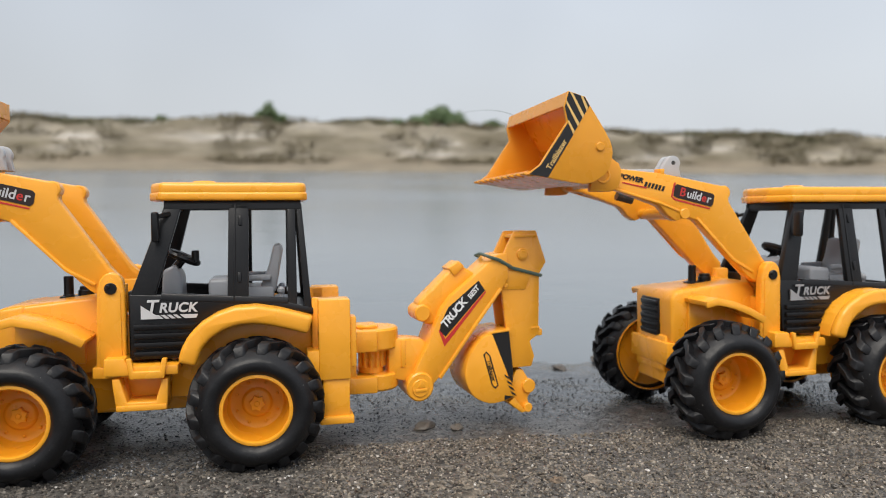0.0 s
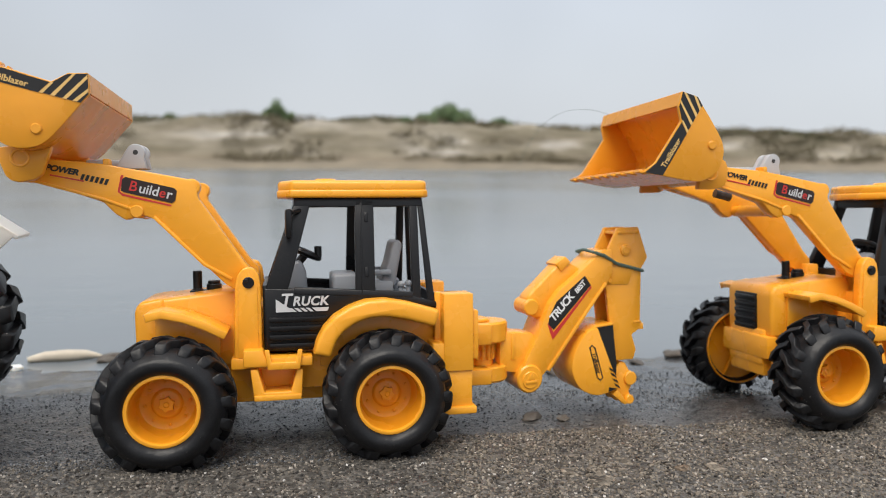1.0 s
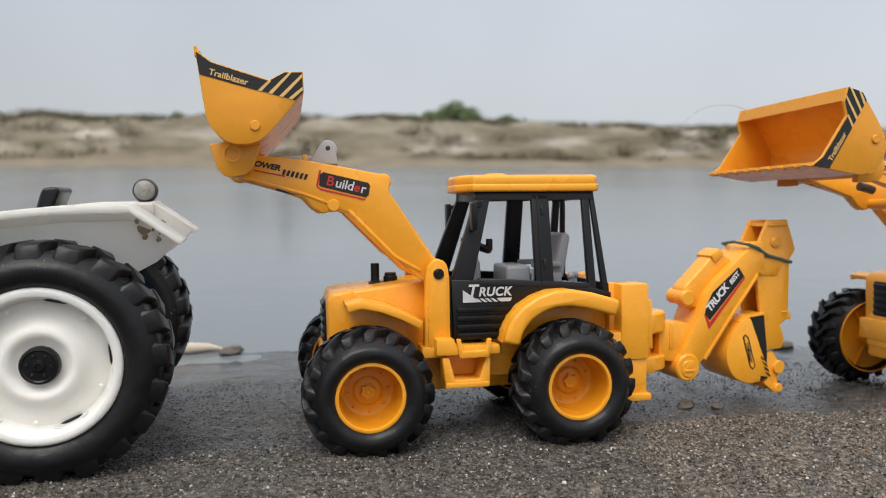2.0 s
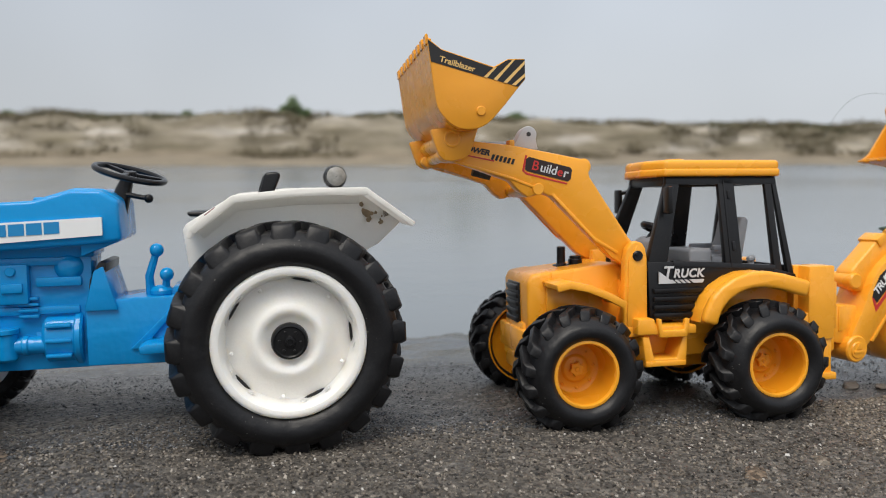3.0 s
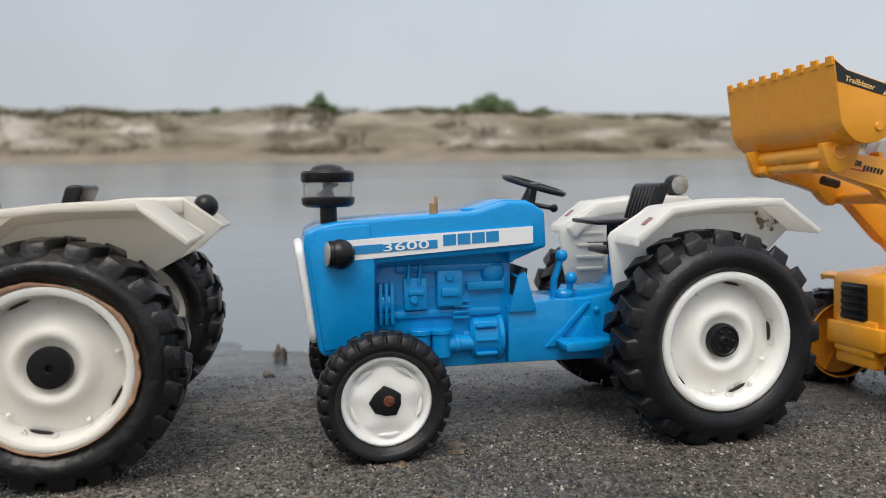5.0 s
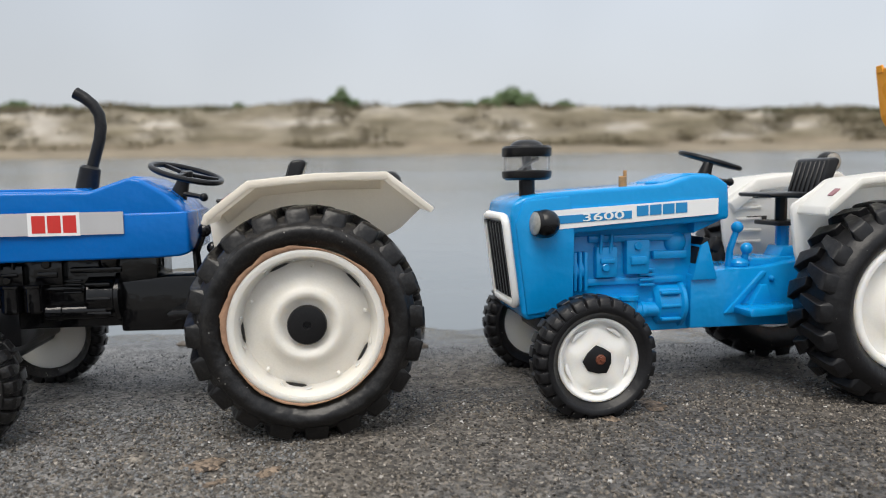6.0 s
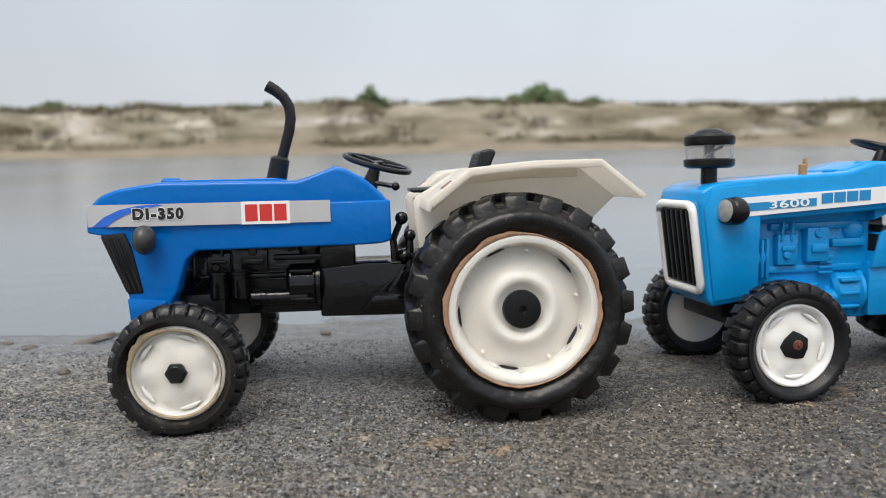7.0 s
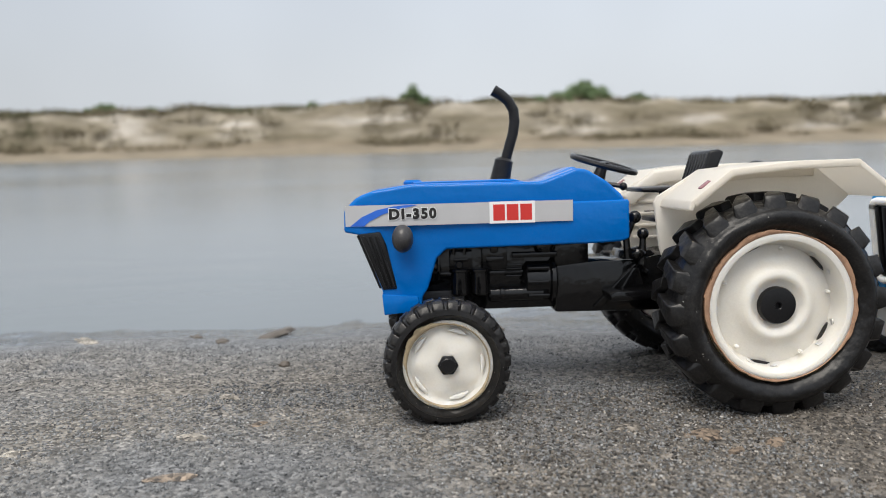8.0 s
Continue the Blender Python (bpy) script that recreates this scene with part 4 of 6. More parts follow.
        part("rear_mudguard", merge(prism(strip(guard, 6.2), *sorted((s * 35, s * 31.0)), 1.5, 3), prism(strip([(a_, c_ - 0.35) for a_, c_ in guard], 1.8), *sorted((s * 31.6, s * 19)), 0.3), prism([(15, 36), (17, 43), (25, 49.9), (38, 52), (57, 47.5), (57, 28), (15, 28)], *sorted((s * 20.5, s * 18.5)), 0.3)), Y, ob)
        # stabiliser leg
        part("stabiliser", merge(box(59, 70.2, *sorted((s * 30.5, s * 20)), 25.4, 54, 0.7), box(60.4, 69.8, *sorted((s * 29.6, s * 21)), 11, 26, 0.5), box(59, 71.2, *sorted((s * 31, s * 19.5)), 9.6, 12.4, 0.6), box(70, 72.4, *sorted((s * 29, s * 21)), 29.5, 47.5, 0.5)), Y, ob)
        # lifting arm
        arm = [(-83.8, 96.4), (-83.2, 98.6), (-81, 99.8), (-74.2, 102.4), (-56.5, 100.8), (-28.5, 95.6), (-26.4, 94.6), (-26.4, 89.4), (-10.6, 66.0), (-7.0, 62.2), (-6.8, 57.8), (-9.4, 55.6), (-13.4, 56.2), (-17.4, 58.6), (-40.6, 81.8), (-45, 83.4), (-50.0, 81.6), (-53.4, 83.8), (-57, 87.8), (-76, 94.4), (-81.6, 94.6)]
        part("lifting_arm", merge(prism(arm, *sorted((s * 20.6, s * 14.8)), 0.7), prism(strip([(-40.5, 83.2), (-24, 66.2), (-15, 61)], 1.2), *sorted((s * 21.2, s * 20.2)), 0.3), prism(strip([(-78, 95.4), (-57, 89.4), (-46.5, 85.4)], 1.0), *sorted((s * 21.1, s * 20.2)), 0.3), rod(2.2, s * 20.4, s * 21.4, "y", (-46.4, 0, 84.6), 18), rod(2.2, s * 20.4, s * 21.4, "y", (-79.4, 0, 98.4), 14), box(-57, -55, *sorted((s * 20.4, s * 15)), 100, 102.6, 0.4), rod(2.9, s * 14.9, s * 20.3, "y", (-28.4, 0, 93.0), 20, 0.4)), Y, ob)
        # mirror
        part("mirror", merge(box(3.4, 5.6, *sorted((s * 24.5, s * 20.0)), 74.9, 85.2, 0.7), tube([(8.6, s * 17.0, 84.6), (4.6, s * 21, 83.4)], 0.8, 6)), BLACK, ob)
    part("arm_cross_tube", merge(rod(2.4, -15, 15, "y", (-46.4, 0, 84.6), 16)), Y, ob)
    part("arm_cross_tube", rod(2.2, -21, 21, "y", (-79.4, 0, 97.6), 14), Y, ob)
    ear = lambda y_, dx: prism([(-54.6 + dx, 99.6)] + [(-47.6 + dx + 3.2 * math.cos(radians(a_)), 105.2 + 3.2 * math.sin(radians(a_))) for a_ in range(150, -31, -15)] + [(-44.0 + dx, 99.6)], y_ - 1.3, y_ + 1.3, 0.5, 3)
    link = part("tilt_link", ear(-12.5, 0), GREY, ob, "grey plastic tilt link")
    part("link_ear", ear(-7.0, 0.6), GREY, link)
    # dark disc on the near ear, painted shade in place of a cut hole
    part("pin_hole", rod(0.9, -13.9, -13.0, "y", (-47.6, 0, 105.4), 12, 0.1), SCUFFED, link)
    part("link_bar", merge(rod(1.6, -13, 4, "y", (-52.0, 0, 101.0), 12), box(-65, -53, -9.5, -6.0, 100.4, 103.0, 0.8)), GREY, link)
    part("ram", merge(tube([(-66, 0, 92.4), (-59, 0, 90.6)], 1.9, 10)), SCUFFED, ob, "dark plastic lifting ram")
    # marks on the arm
    sticker = part("arm_sticker", decal([(-51.3, 91.8), (-50.9, 95.6), (-49.8, 96.4), (-34.0, 92.6), (-33.2, 91.6), (-33.8, 88.3), (-34.9, 87.4), (-50.4, 91.2)], -20.72), BROWN_INK, ob, "brown-black sticker with a pale and red word")
    part("sticker_edge", decal([(-52.4, 91.4), (-51.2, 97.0), (-50.4, 97.0), (-51.7, 91.4), (-50.4, 90.6), (-35.0, 86.8), (-35.2, 86.3), (-50.8, 90.0)], -20.66), RED_INK, sticker)
    part("word", letters("uild", 4.6, (-42.3, 91.8), -13, 0.05, 1.0, -20.85, fat=0.08), DOOR_INK, sticker)
    part("word", letters("e", 4.6, (-37.9, 90.8), -13, 0.05, 1.0, -20.85, fat=0.05), RED_INK, sticker)
    part("word", letters("r", 4.6, (-35.7, 90.3), -13, 0.05, 1.0, -20.85, fat=0.08), DOOR_INK, sticker)
    part("initial_edge", letters("B", 4.9, (-47.4, 93.1), -13, 0.05, 1.0, -20.8, 0.03, fat=0.2), DOOR_INK, sticker)
    part("initial", letters("B", 4.9, (-47.4, 93.1), -13, 0.05, 1.0, -20.87, 0.03, fat=0.05), RED_INK, sticker)
    part("arm_word", letters("POWER", 2.7, (-69.8, 98.7), -11, 0.2, 0.95, -20.75, fat=0.12, wide=1.15), INK_AND_SHADE, ob)
    part("arm_word_line", decal(bar(-73.5, -63, 96.8, 97.3, -0.2), -20.68), RED_INK, ob)
    for k in range(6):
        part("arm_hatch", decal([(-64.2 + 1.5 * k, 95.5 - 0.33 * k), (-63.3 + 1.5 * k, 95.3 - 0.33 * k), (-62.5 + 1.5 * k, 97.2 - 0.33 * k), (-63.4 + 1.5 * k, 97.4 - 0.33 * k)], -20.7), INK_AND_SHADE, ob)
    # front bucket, about its pin
    px, pz = -80.2, 98.2
    slide = -3.0 if bucket_turn == 0 else 0.0  # shifted sideways to fit the camera's view

    def turn(bm):
        bm = turn_y(bm, -4.8, -10.0, 36.2)
        bm = moved(bm, Matrix.Translation((px * MM, slide * MM, pz * MM)))
        return turn_y(bm, bucket_turn, px, pz)
    floor_line = BUCKET_CURVE
    shell = prism(strip(floor_line[::-1], 1.5), -34.8, 34.8, 0.2, 1)
    teeth = [prism([(-8.8, 34.4), (-10.4, 34.0), (-10.4, 37.4), (-9.6, 37.6)], y_ - 2.0, y_ + 2.0, 0.25, 1) for y_ in np.linspace(-32.6, 32.6, 9)]
    b_ob = part("front_bucket", turn(merge(shell, *teeth, *[prism(BUCKET_SIDE, *sorted((s * 35.4, s * 33.8)), 0.3) for s in (-1, 1)], *[rod(1.7, s * 35.2, s * 36.1, "y", (6.0, 0, 10.8), 14) for s in (-1, 1)], prism(strip([(17.4, 27.4), (23.0, 27.1), (22.7, 20.8)], 1.0), -34.6, 34.6, 0.2, 1), *[prism([(-9.8, 7), (-8.6, 1.2), (-7.6, -2.2), (-6.0, -4.0), (-3.6, -4.7), (0.8, -4.2), (3.4, -2.6), (5.0, 1.2), (7.4, 6.6), (-2, 7.5)], s * 24 - 1.6, s * 24 + 1.6, 0.7) for s in (-1, 1)])), YELLOW_THIN, ob)
    part("bucket_pin", turn(lathe([(0, -25.1), (2.0, -25.1), (2.3, -26.0), (2.8, -26.1), (3.1, -25.7), (3.1, 25.7), (2.8, 26.1), (2.3, 26.0), (2.0, 25.1), (0, 25.1)], 24, "y", (-2.6, 0, 3.2))), Y, b_ob)
    bs = part("bucket_sticker", turn(decal([(-9.8, 35.4), (-5.5, 31.7), (11.5, 24.9), (7.9, 22.0), (-9.4, 28.2)], -35.45)), INK_AND_SHADE, b_ob, "black sticker with a pale word")
    part("word", turn(letters("Trailblazer", 2.75, (-0.6, 26.7), -20, 0.0, 1.0, -35.62, 0.04, fat=0.05, wide=1.05)), TAN_INK, bs)
    part("bucket_hatch", turn(decal([(8.6, 21.9), (12.0, 24.8), (17.0, 27.2), (22.8, 26.9), (22.3, 20.5), (19.7, 18.0)], -35.45)), INK_AND_SHADE, b_ob)
    for quad in ([(8.1, 22.0), (12.0, 25.0), (12.7, 24.8), (9.1, 21.6)], [(11.3, 21.0), (18.5, 27.1), (19.5, 27.1), (12.4, 20.5)], [(14.6, 19.7), (22.7, 26.5), (22.6, 25.3), (15.8, 19.3)], [(17.5, 18.8), (22.5, 22.3), (22.4, 21.2), (18.7, 18.4)]):
        part("bucket_stripe", turn(decal(quad, -35.53)), TAN_INK, b_ob)
    # exhaust
    part("exhaust", merge(rod(1.7, 53, 62.2, "z", (-29.4, 2, 0), 14), rod(2.1, 54, 55.5, "z", (-29.4, 2, 0), 14), box(-32, -21, -1, 5, 53.4, 55, 0.5)), BLACK, ob)
    part("air_intake", merge(rod(2.8, 54.5, 57.2, "z", (-23.4, 2, 0), 16), rod(2.3, 57, 58.4, "z", (-23.4, 2, 0), 16)), BLACK, ob)
    # cab
    lower = [(-3.8, 34.8), (14.4, 34.8), (15.6, 40), (18.7, 44.8), (23, 48.8), (29, 51.6), (38, 52.4), (46, 51.0), (57.6, 48.4), (57.6, 50.6), (47, 53.4), (34, 54.8), (25, 55.4), (6.5, 56.6), (-4.4, 57.0)]

    def taper(bm):  # the cab leans inwards towards its roof
        for v_ in bm.verts:
            v_.co.y *= 1 - 0.33 * max(0.0, v_.co.z / MM - 50.0) / 37.0
        return bm
    cab_ob = part("cab", taper(merge(*[prism(lower, *sorted((s * 24.6, s * 22.2)), 0.4) for s in (-1, 1)], prism([(-4.6, 35), (-2.6, 35), (-3.2, 58), (-5, 58)], -22.4, 22.4, 0.4), prism([(57.4, 46.6), (59, 46.6), (57.2, 54), (55.6, 54)], -24, 24, 0.4), box(-3, 57, -22.4, 22.4, 48.4, 50.2))), BLACK, ob, "black plastic cab frame with open windows")
    for s in (-1, 1):
        part("front_pillar", taper(prism([(-4.4, 55.6), (3.8, 55.6), (12.6, 87.4), (7.4, 89.2)], *sorted((s * 24.5, s * 20.6)), 0.6)), BLACK, cab_ob)
        part("door_pillar", taper(merge(prism([(28.0, 53), (35.2, 53), (35.6, 88.4), (28.6, 88.4)], *sorted((s * 24.6, s * 21.6)), 0.5), prism([(30.0, 54), (30.6, 54), (31.2, 88), (30.6, 88)], *sorted((s * 25.0, s * 24.2)), 0.2), *[box(x_ - 0.7, x_ + 0.7, *sorted((s * 24.4, s * 25.2)), z_ - 1.8, z_ + 1.8, 0.4) for x_, z_ in ((32.6, 82), (32.2, 62))])), BLACK, cab_ob)
        part("rear_pillar", taper(prism([(48.8, 51.6), (52.0, 51.0), (52.0, 88.4), (49.0, 88.4)], *sorted((s * 24.4, s * 21.6)), 0.5)), BLACK, cab_ob)
        part("rear_strut", taper(prism([(54.6, 50.4), (57.2, 49.8), (54.2, 88.4), (52.2, 88.4)], *sorted((s * 24.2, s * 21.8)), 0.5)), BLACK, cab_ob)
        part("top_rail", taper(box(6.6, 54, *sorted((s * 24.6, s * 21.2)), 86.0, 89.6, 0.4)), BLACK, cab_ob)
        part("sill", taper(prism([(6, 54.6), (49, 52.4), (49, 54.4), (6, 57.2)], *sorted((s * 24.9, s * 22.0)), 0.4)), BLACK, cab_ob)
    part("header", box(6.8, 9.6, -15.5, 15.5, 85.6, 89.6, 0.4), BLACK, cab_ob)
    part("header", box(51, 54, -15.5, 15.5, 86.0, 89.6, 0.4), BLACK, cab_ob)
    for k in range(4):
        part("louvre", prism([(-2.8, 35.6 + 3.1 * k), (13.0 + 0.35 * k * k, 35.6 + 3.1 * k), (13.6 + 0.5 * k * k, 37.6 + 3.1 * k), (-2.9, 37.6 + 3.1 * k)], -25.8, -24.4, 0.5, 2), BLACK, cab_ob)
    part("door_word", letters("T", 6.4, (2.9, 52.6), 0, 0.2, 1.0, -24.75, fat=0.14), ink, cab_ob)
    part("door_word", letters("RUCK", 4.5, (11.6, 52.2), 0, 0.2, 1.06, -24.75, fat=0.15), ink, cab_ob)
    part("door_arrow", decal([(-0.4, 53.2), (6.2, 48.6), (-0.4, 48.6)], -24.62), ink, cab_ob)
    for k in range(4):
        part("door_arrow", decal([(4.0 + 2.0 * k, 49.9), (5.2 + 2.0 * k, 49.9), (6.8 + 2.0 * k, 48.6), (5.6 + 2.0 * k, 48.6)], -24.62), ink, cab_ob)
    part("door_arrow", decal([(12.2, 49.9), (18.2, 49.9), (17.6, 48.6), (13.8, 48.6)], -24.62), ink, cab_ob)
    eaves = [(0.6, -7), (0.6, 7), (5.4, 18.2), (54.2, 18.2), (56.4, 15.6), (56.4, -15.6), (54.2, -18.2), (5.4, -18.2)]
    roof = part("roof", merge(plan(eaves, 89.2, 92.2, 0.8, 3), plan([(28.4 + (x_ - 28.4) * 0.988, y_ * 0.98) for x_, y_ in eaves], 91.0, 95.6, 1.5, 4)), Y, ob)
    part("roof_lamp_base", merge(rod(4.2, 95.2, 96.8, "z", (19, 0, 0), 20, 0.5)), Y, roof)
    # inside the cab
    seat = part("seat", merge(box(31, 44, -9, 9, 50, 57.5, 1.2), prism([(38.5, 56), (44.6, 55), (47.6, 71.5), (46.2, 73.2), (44.0, 72.4), (42.0, 64)], -8.5, 8.5, 0.9, 3), box(31, 43, -10.2, -8.0, 59.6, 61.8, 0.7), box(31, 43, 8.0, 10.2, 59.6, 61.8, 0.7)), SEAT_GREY, ob, "grey plastic driver's seat")
    part("dashboard", merge(prism([(3.5, 51), (11.5, 51), (11, 62), (8.6, 66), (4.5, 64)], -7, 7, 1.2, 3), box(20.5, 30.5, -10, 10, 50, 60.6, 1.4, 3), *[merge(rod(0.9, 50, 55.6, "z", (x_, y_, 0), 8), ball(1.5, (x_, y_, 56), n=10)) for x_, y_ in ((46.5, -11), (50, -7), (47, 6))], box(44, 52, -13, 10, 50, 52.4, 0.5)), SEAT_GREY, ob, "grey plastic dashboard")
    part("steering_wheel", merge(torus(5.4, 1.3, (11.0, 0, 68.4), 24, 28, 8), tube([(6, 0, 62), (11, 0, 68.0)], 1.6, 8), tube([(6, 0, 70.4), (16, 0, 66.2)], 0.9, 6), rod(1.4, 66.4, 71, "z", (15.6, -3, 0), 10)), BLACK, ob, "black plastic steering wheel")
    # rear frame, swing post and digging arm
    part("rear_frame", merge(box(55, 62, -30, 30, 27, 36, 0.6), box(56, 61, -20, 20, 16, 50, 0.8), box(57, 64, -24, -20, 22, 54, 0.6), box(57, 64, 20, 24, 22, 54, 0.6)), Y, ob)
    swing = merge(box(70, 82, -13, 13, 31.4, 39.6, 0.6), lathe([(0, 31.2), (9.5, 31.2), (10.2, 32), (10.2, 38.8), (9.5, 39.6), (0, 39.6)], 28, "z", (81.6, 0, 0)), box(60, 82, -13, 13, 15.6, 21.8, 0.6), lathe([(0, 15.4), (9.5, 15.4), (10.2, 16.2), (10.2, 21.2), (9.5, 21.8), (0, 21.8)], 28, "z", (81.6, 0, 0)), box(60, 74, -12, 12, 20, 32, 0.5), rod(4.6, 39.4, 41.0, "z", (79, -3, 0), 16, 0.5), box(75, 83, -6, 6, 39.4, 40.6, 0.4))
    part("swing_bracket", swing, Y, ob)
    post = part("king_post", rod(5.0, 20.4, 31.6, "z", (81, 0, 0), 20, 0.3), Y, ob)
    for a_ in np.linspace(-2.6, 0.6, 8):
        part("rib", rod(0.8, 24.0, 31.4, "z", (81 + 5.3 * math.cos(a_), 5.3 * math.sin(a_), 0), 8, 0.2), Y, post)
    boom_m = Matrix.Translation((0.085, 0, 0)) @ Matrix.Rotation(radians(4.2), 4, "Z") @ Matrix.Translation((-0.084, 0, 0))

    def sw(bm):  # swung about the king post, then shortened and lifted to fit the camera's view
        for v_ in bm.verts:
            k = (v_.co.x - 0.084) / 0.061
            v_.co.x = 0.084 + (v_.co.x - 0.084) * 0.954
            v_.co.z += 0.0021 * k * (1 - v_.co.z / 0.09)
        return moved(bm, boom_m)
    swb = lambda bm: sw(moved(bm, Matrix.Translation((-0.002, 0, 0.0013))))
    X = lambda pts: [(84 + (x - 84) / 0.975, z) for x, z in pts]
    part("boom", swb(merge(prism([(88, 18), (88, 32), (92, 33.6), (103, 32.4), (106, 24), (102, 15)], -6, 6, 0.7), box(93, 95, -6.5, 6.5, 22, 33, 0.4), prism(X([(96.6, 17), (98.7, 22), (103.8, 31.3), (109.2, 44.2), (113.4, 49.4), (124.2, 57.6), (133.5, 65.4), (138, 66), (138.5, 56), (135.6, 51), (121, 34), (107.6, 16.4), (102, 11.0)]), -8.5, 8.5, 0.6), rod(5.8, -9.4, 9.4, "y", (100.4, 0, 14.2), 24, 0.6), prism(strip(X([(134.5, 52), (121, 34.6), (107.8, 17.2)]), -1.4), -9.0, 9.0, 0.3))), Y, ob)
    part("pivot_cap", swb(merge(rod(3.6, -9.9, -9.0, "y", (100.4, 0, 13.8), 20), box(98.0, 103, -10.3, -9.4, 12.4, 13.8, 0.3), prism([(99, 14), (101, 17.5), (102.4, 14)], -10.2, -9.4, 0.2))), Y, ob)
    part("boom_ram", swb(merge(prism(X([(100.4, 45.6), (101.2, 47.8), (115.6, 61.0), (118.4, 61.8), (126, 57.4), (124, 54), (107, 38), (103.4, 38.4)]), -4.6, 4.6, 1.2, 3), rod(3.4, -6.2, 6.2, "y", (102.6, 0, 43), 18, 0.5), prism(X([(113.5, 60.4), (118, 63.4), (120.4, 61), (116, 57)]), -5.4, 5.4, 0.5))), Y, ob)
    st = part("boom_sticker", swb(decal(X([(109.2, 39.4), (112.2, 45.0), (125.2, 55.2), (128.0, 51.2), (110.9, 33.4), (108.4, 36.0)]), -8.55)), INK_AND_SHADE, ob, "black sticker with pale words and a red edge")
    part("sticker_edge", swb(decal(X([(108.0, 36.2), (110.4, 29.4), (128.4, 50.2), (128.2, 51.0), (110.8, 32.4), (109.0, 36.0)]), -8.53)), RED_INK, st)
    part("word", swb(letters("TRUCK", 4.7, (115.4, 42.6), 46, 0.1, 0.86, -8.72, fat=0.12)), WHITE_INK, st)
    part("word", swb(letters("BEST", 3.0, (124.0, 50.6), 46, 0.1, 0.92, -8.72, fat=0.08)), WHITE_INK, st)
    dip = part("dipper", sw(merge(prism(X([(139.8, 76.2), (149.8, 76.5), (154.4, 63.0), (151.3, 58.2), (150.9, 32.2), (146.9, 29.6), (149.0, 23.0), (147.6, 18.8), (137.8, 18.8), (136.4, 33.0), (134.1, 52.2), (133.5, 63.4)]), -6.6, -4.6, 0.5), prism(X([(139.8, 76.2), (149.8, 76.5), (154.4, 63.0), (151.3, 58.2), (150.9, 32.2), (146.9, 29.6), (149.0, 23.0), (147.6, 18.8), (137.8, 18.8), (136.4, 33.0), (134.1, 52.2), (133.5, 63.4)]), 4.6, 6.6, 0.5), prism(X([(146.0, 76.2), (149.6, 76.3), (154.0, 63.0), (150.9, 58.4), (150.5, 32.4), (147.5, 32.4), (147.5, 59.0), (150.0, 63.2)]), -5.0, 5.0), prism(X([(138.2, 19.2), (147.2, 19.2), (148.6, 23.0), (146.5, 29.6), (136.9, 33.0)]), -5.0, 5.0), prism(X([(139.6, 73.4), (149.6, 73.6), (149.8, 75.0), (139.8, 74.8)]), -7.2, 7.2, 0.4), prism(X([(134.6, 52.0), (144.6, 51.6), (145.4, 53.0), (147.6, 58.6), (147.0, 59.4), (134.2, 60.2)]), -7.1, 7.1, 0.4), rod(1.0, -8.0, -6.8, "y", (136.8, 0, 53.8), 10), box(152.0, 154.4, -6.4, 6.4, 31.6, 34.4, 0.4), box(149, 153, -6.9, -6.2, 34.6, 35.6, 0.3))), Y, ob)
    part("pivot_cap", sw(merge(rod(2.6, -7.4, -6.3, "y", (145.0, 0, 66.6), 20), rod(1.9, -7.7, -7.0, "y", (145.0, 0, 66.6), 16))), Y, dip)
    part("rubber_band", sw(merge(*[tube([(129.2, -8.8, 66.0), (133.5, -9.0, 64.6), (140, -7.6, 61.0), (153.4, -7.2, 57.4)], 0.75, 6), tube([(153.4, -7.2, 57.4), (154, 0, 57.2), (153.4, 7.2, 57.6)], 0.7, 6), tube([(129.2, -8.8, 66.0), (128.4, 0, 67), (129.2, 8.8, 66), (153.4, 7.2, 57.6)], 0.7, 6)])), BAND, ob, "dull green rubber band wound round the arm")
    drum = X(smooth_line([(129.0, 34.4), (124.0, 32.6), (119.3, 26.6), (117.0, 19.8), (117.7, 14.4), (121.2, 8.8), (127.8, 5.6), (133.6, 5.8)]) + [(138.8, 7.2), (139.4, 8.8), (135.4, 18.0)])
    hb = part("digging_bucket", sw(merge(prism(drum, -9.5, 12.5, 0.6), prism(strip(X([(123.8, 32.8), (128.6, 35.2), (137.0, 35.8)]), 1.0), -8.9, 12.3, 0.3), prism(X([(137, 10), (141.4, 18.0), (144, 17.6), (147.0, 12.6), (148.2, 8.4), (146.2, 5.0), (147.0, 1.2), (145.4, -0.8), (142, 1.4), (137.4, 4.8)]), -5.6, 5.6, 0.5), rod(2.0, -7.6, 7.6, "y", (147.2, 0, 1.4), 14), rod(3.0, -6.8, 6.8, "y", (148.0, 0, 10.4), 16), *[prism(X([(138.6, 7.0), (144.0, 0.2), (142.0, 0.0), (136.4, 4.8)]), y_ - 1.3, y_ + 1.3, 0.3) for y_ in (-7.6, -1, 5, 10.8)])), Y, ob)
    # black wedge put in for the shade beside and inside the bucket
    part("bucket_mouth", sw(prism(X([(129.6, 34.0), (136.6, 34.9), (138.4, 18.0), (138.2, 13.0), (135.6, 18.0)]), -8.4, 12.0)), INK_AND_SHADE, hb)
    for k in range(4):
        part("bucket_hatch", sw(decal(X([(134.0 + 0.9 * k, 17.2 - 2.4 * k), (136.2 + 0.9 * k, 15.8 - 2.4 * k), (136.8 + 0.9 * k, 14.6 - 2.4 * k), (134.6 + 0.9 * k, 16.0 - 2.4 * k)]), -9.6)), INK_AND_SHADE, hb)
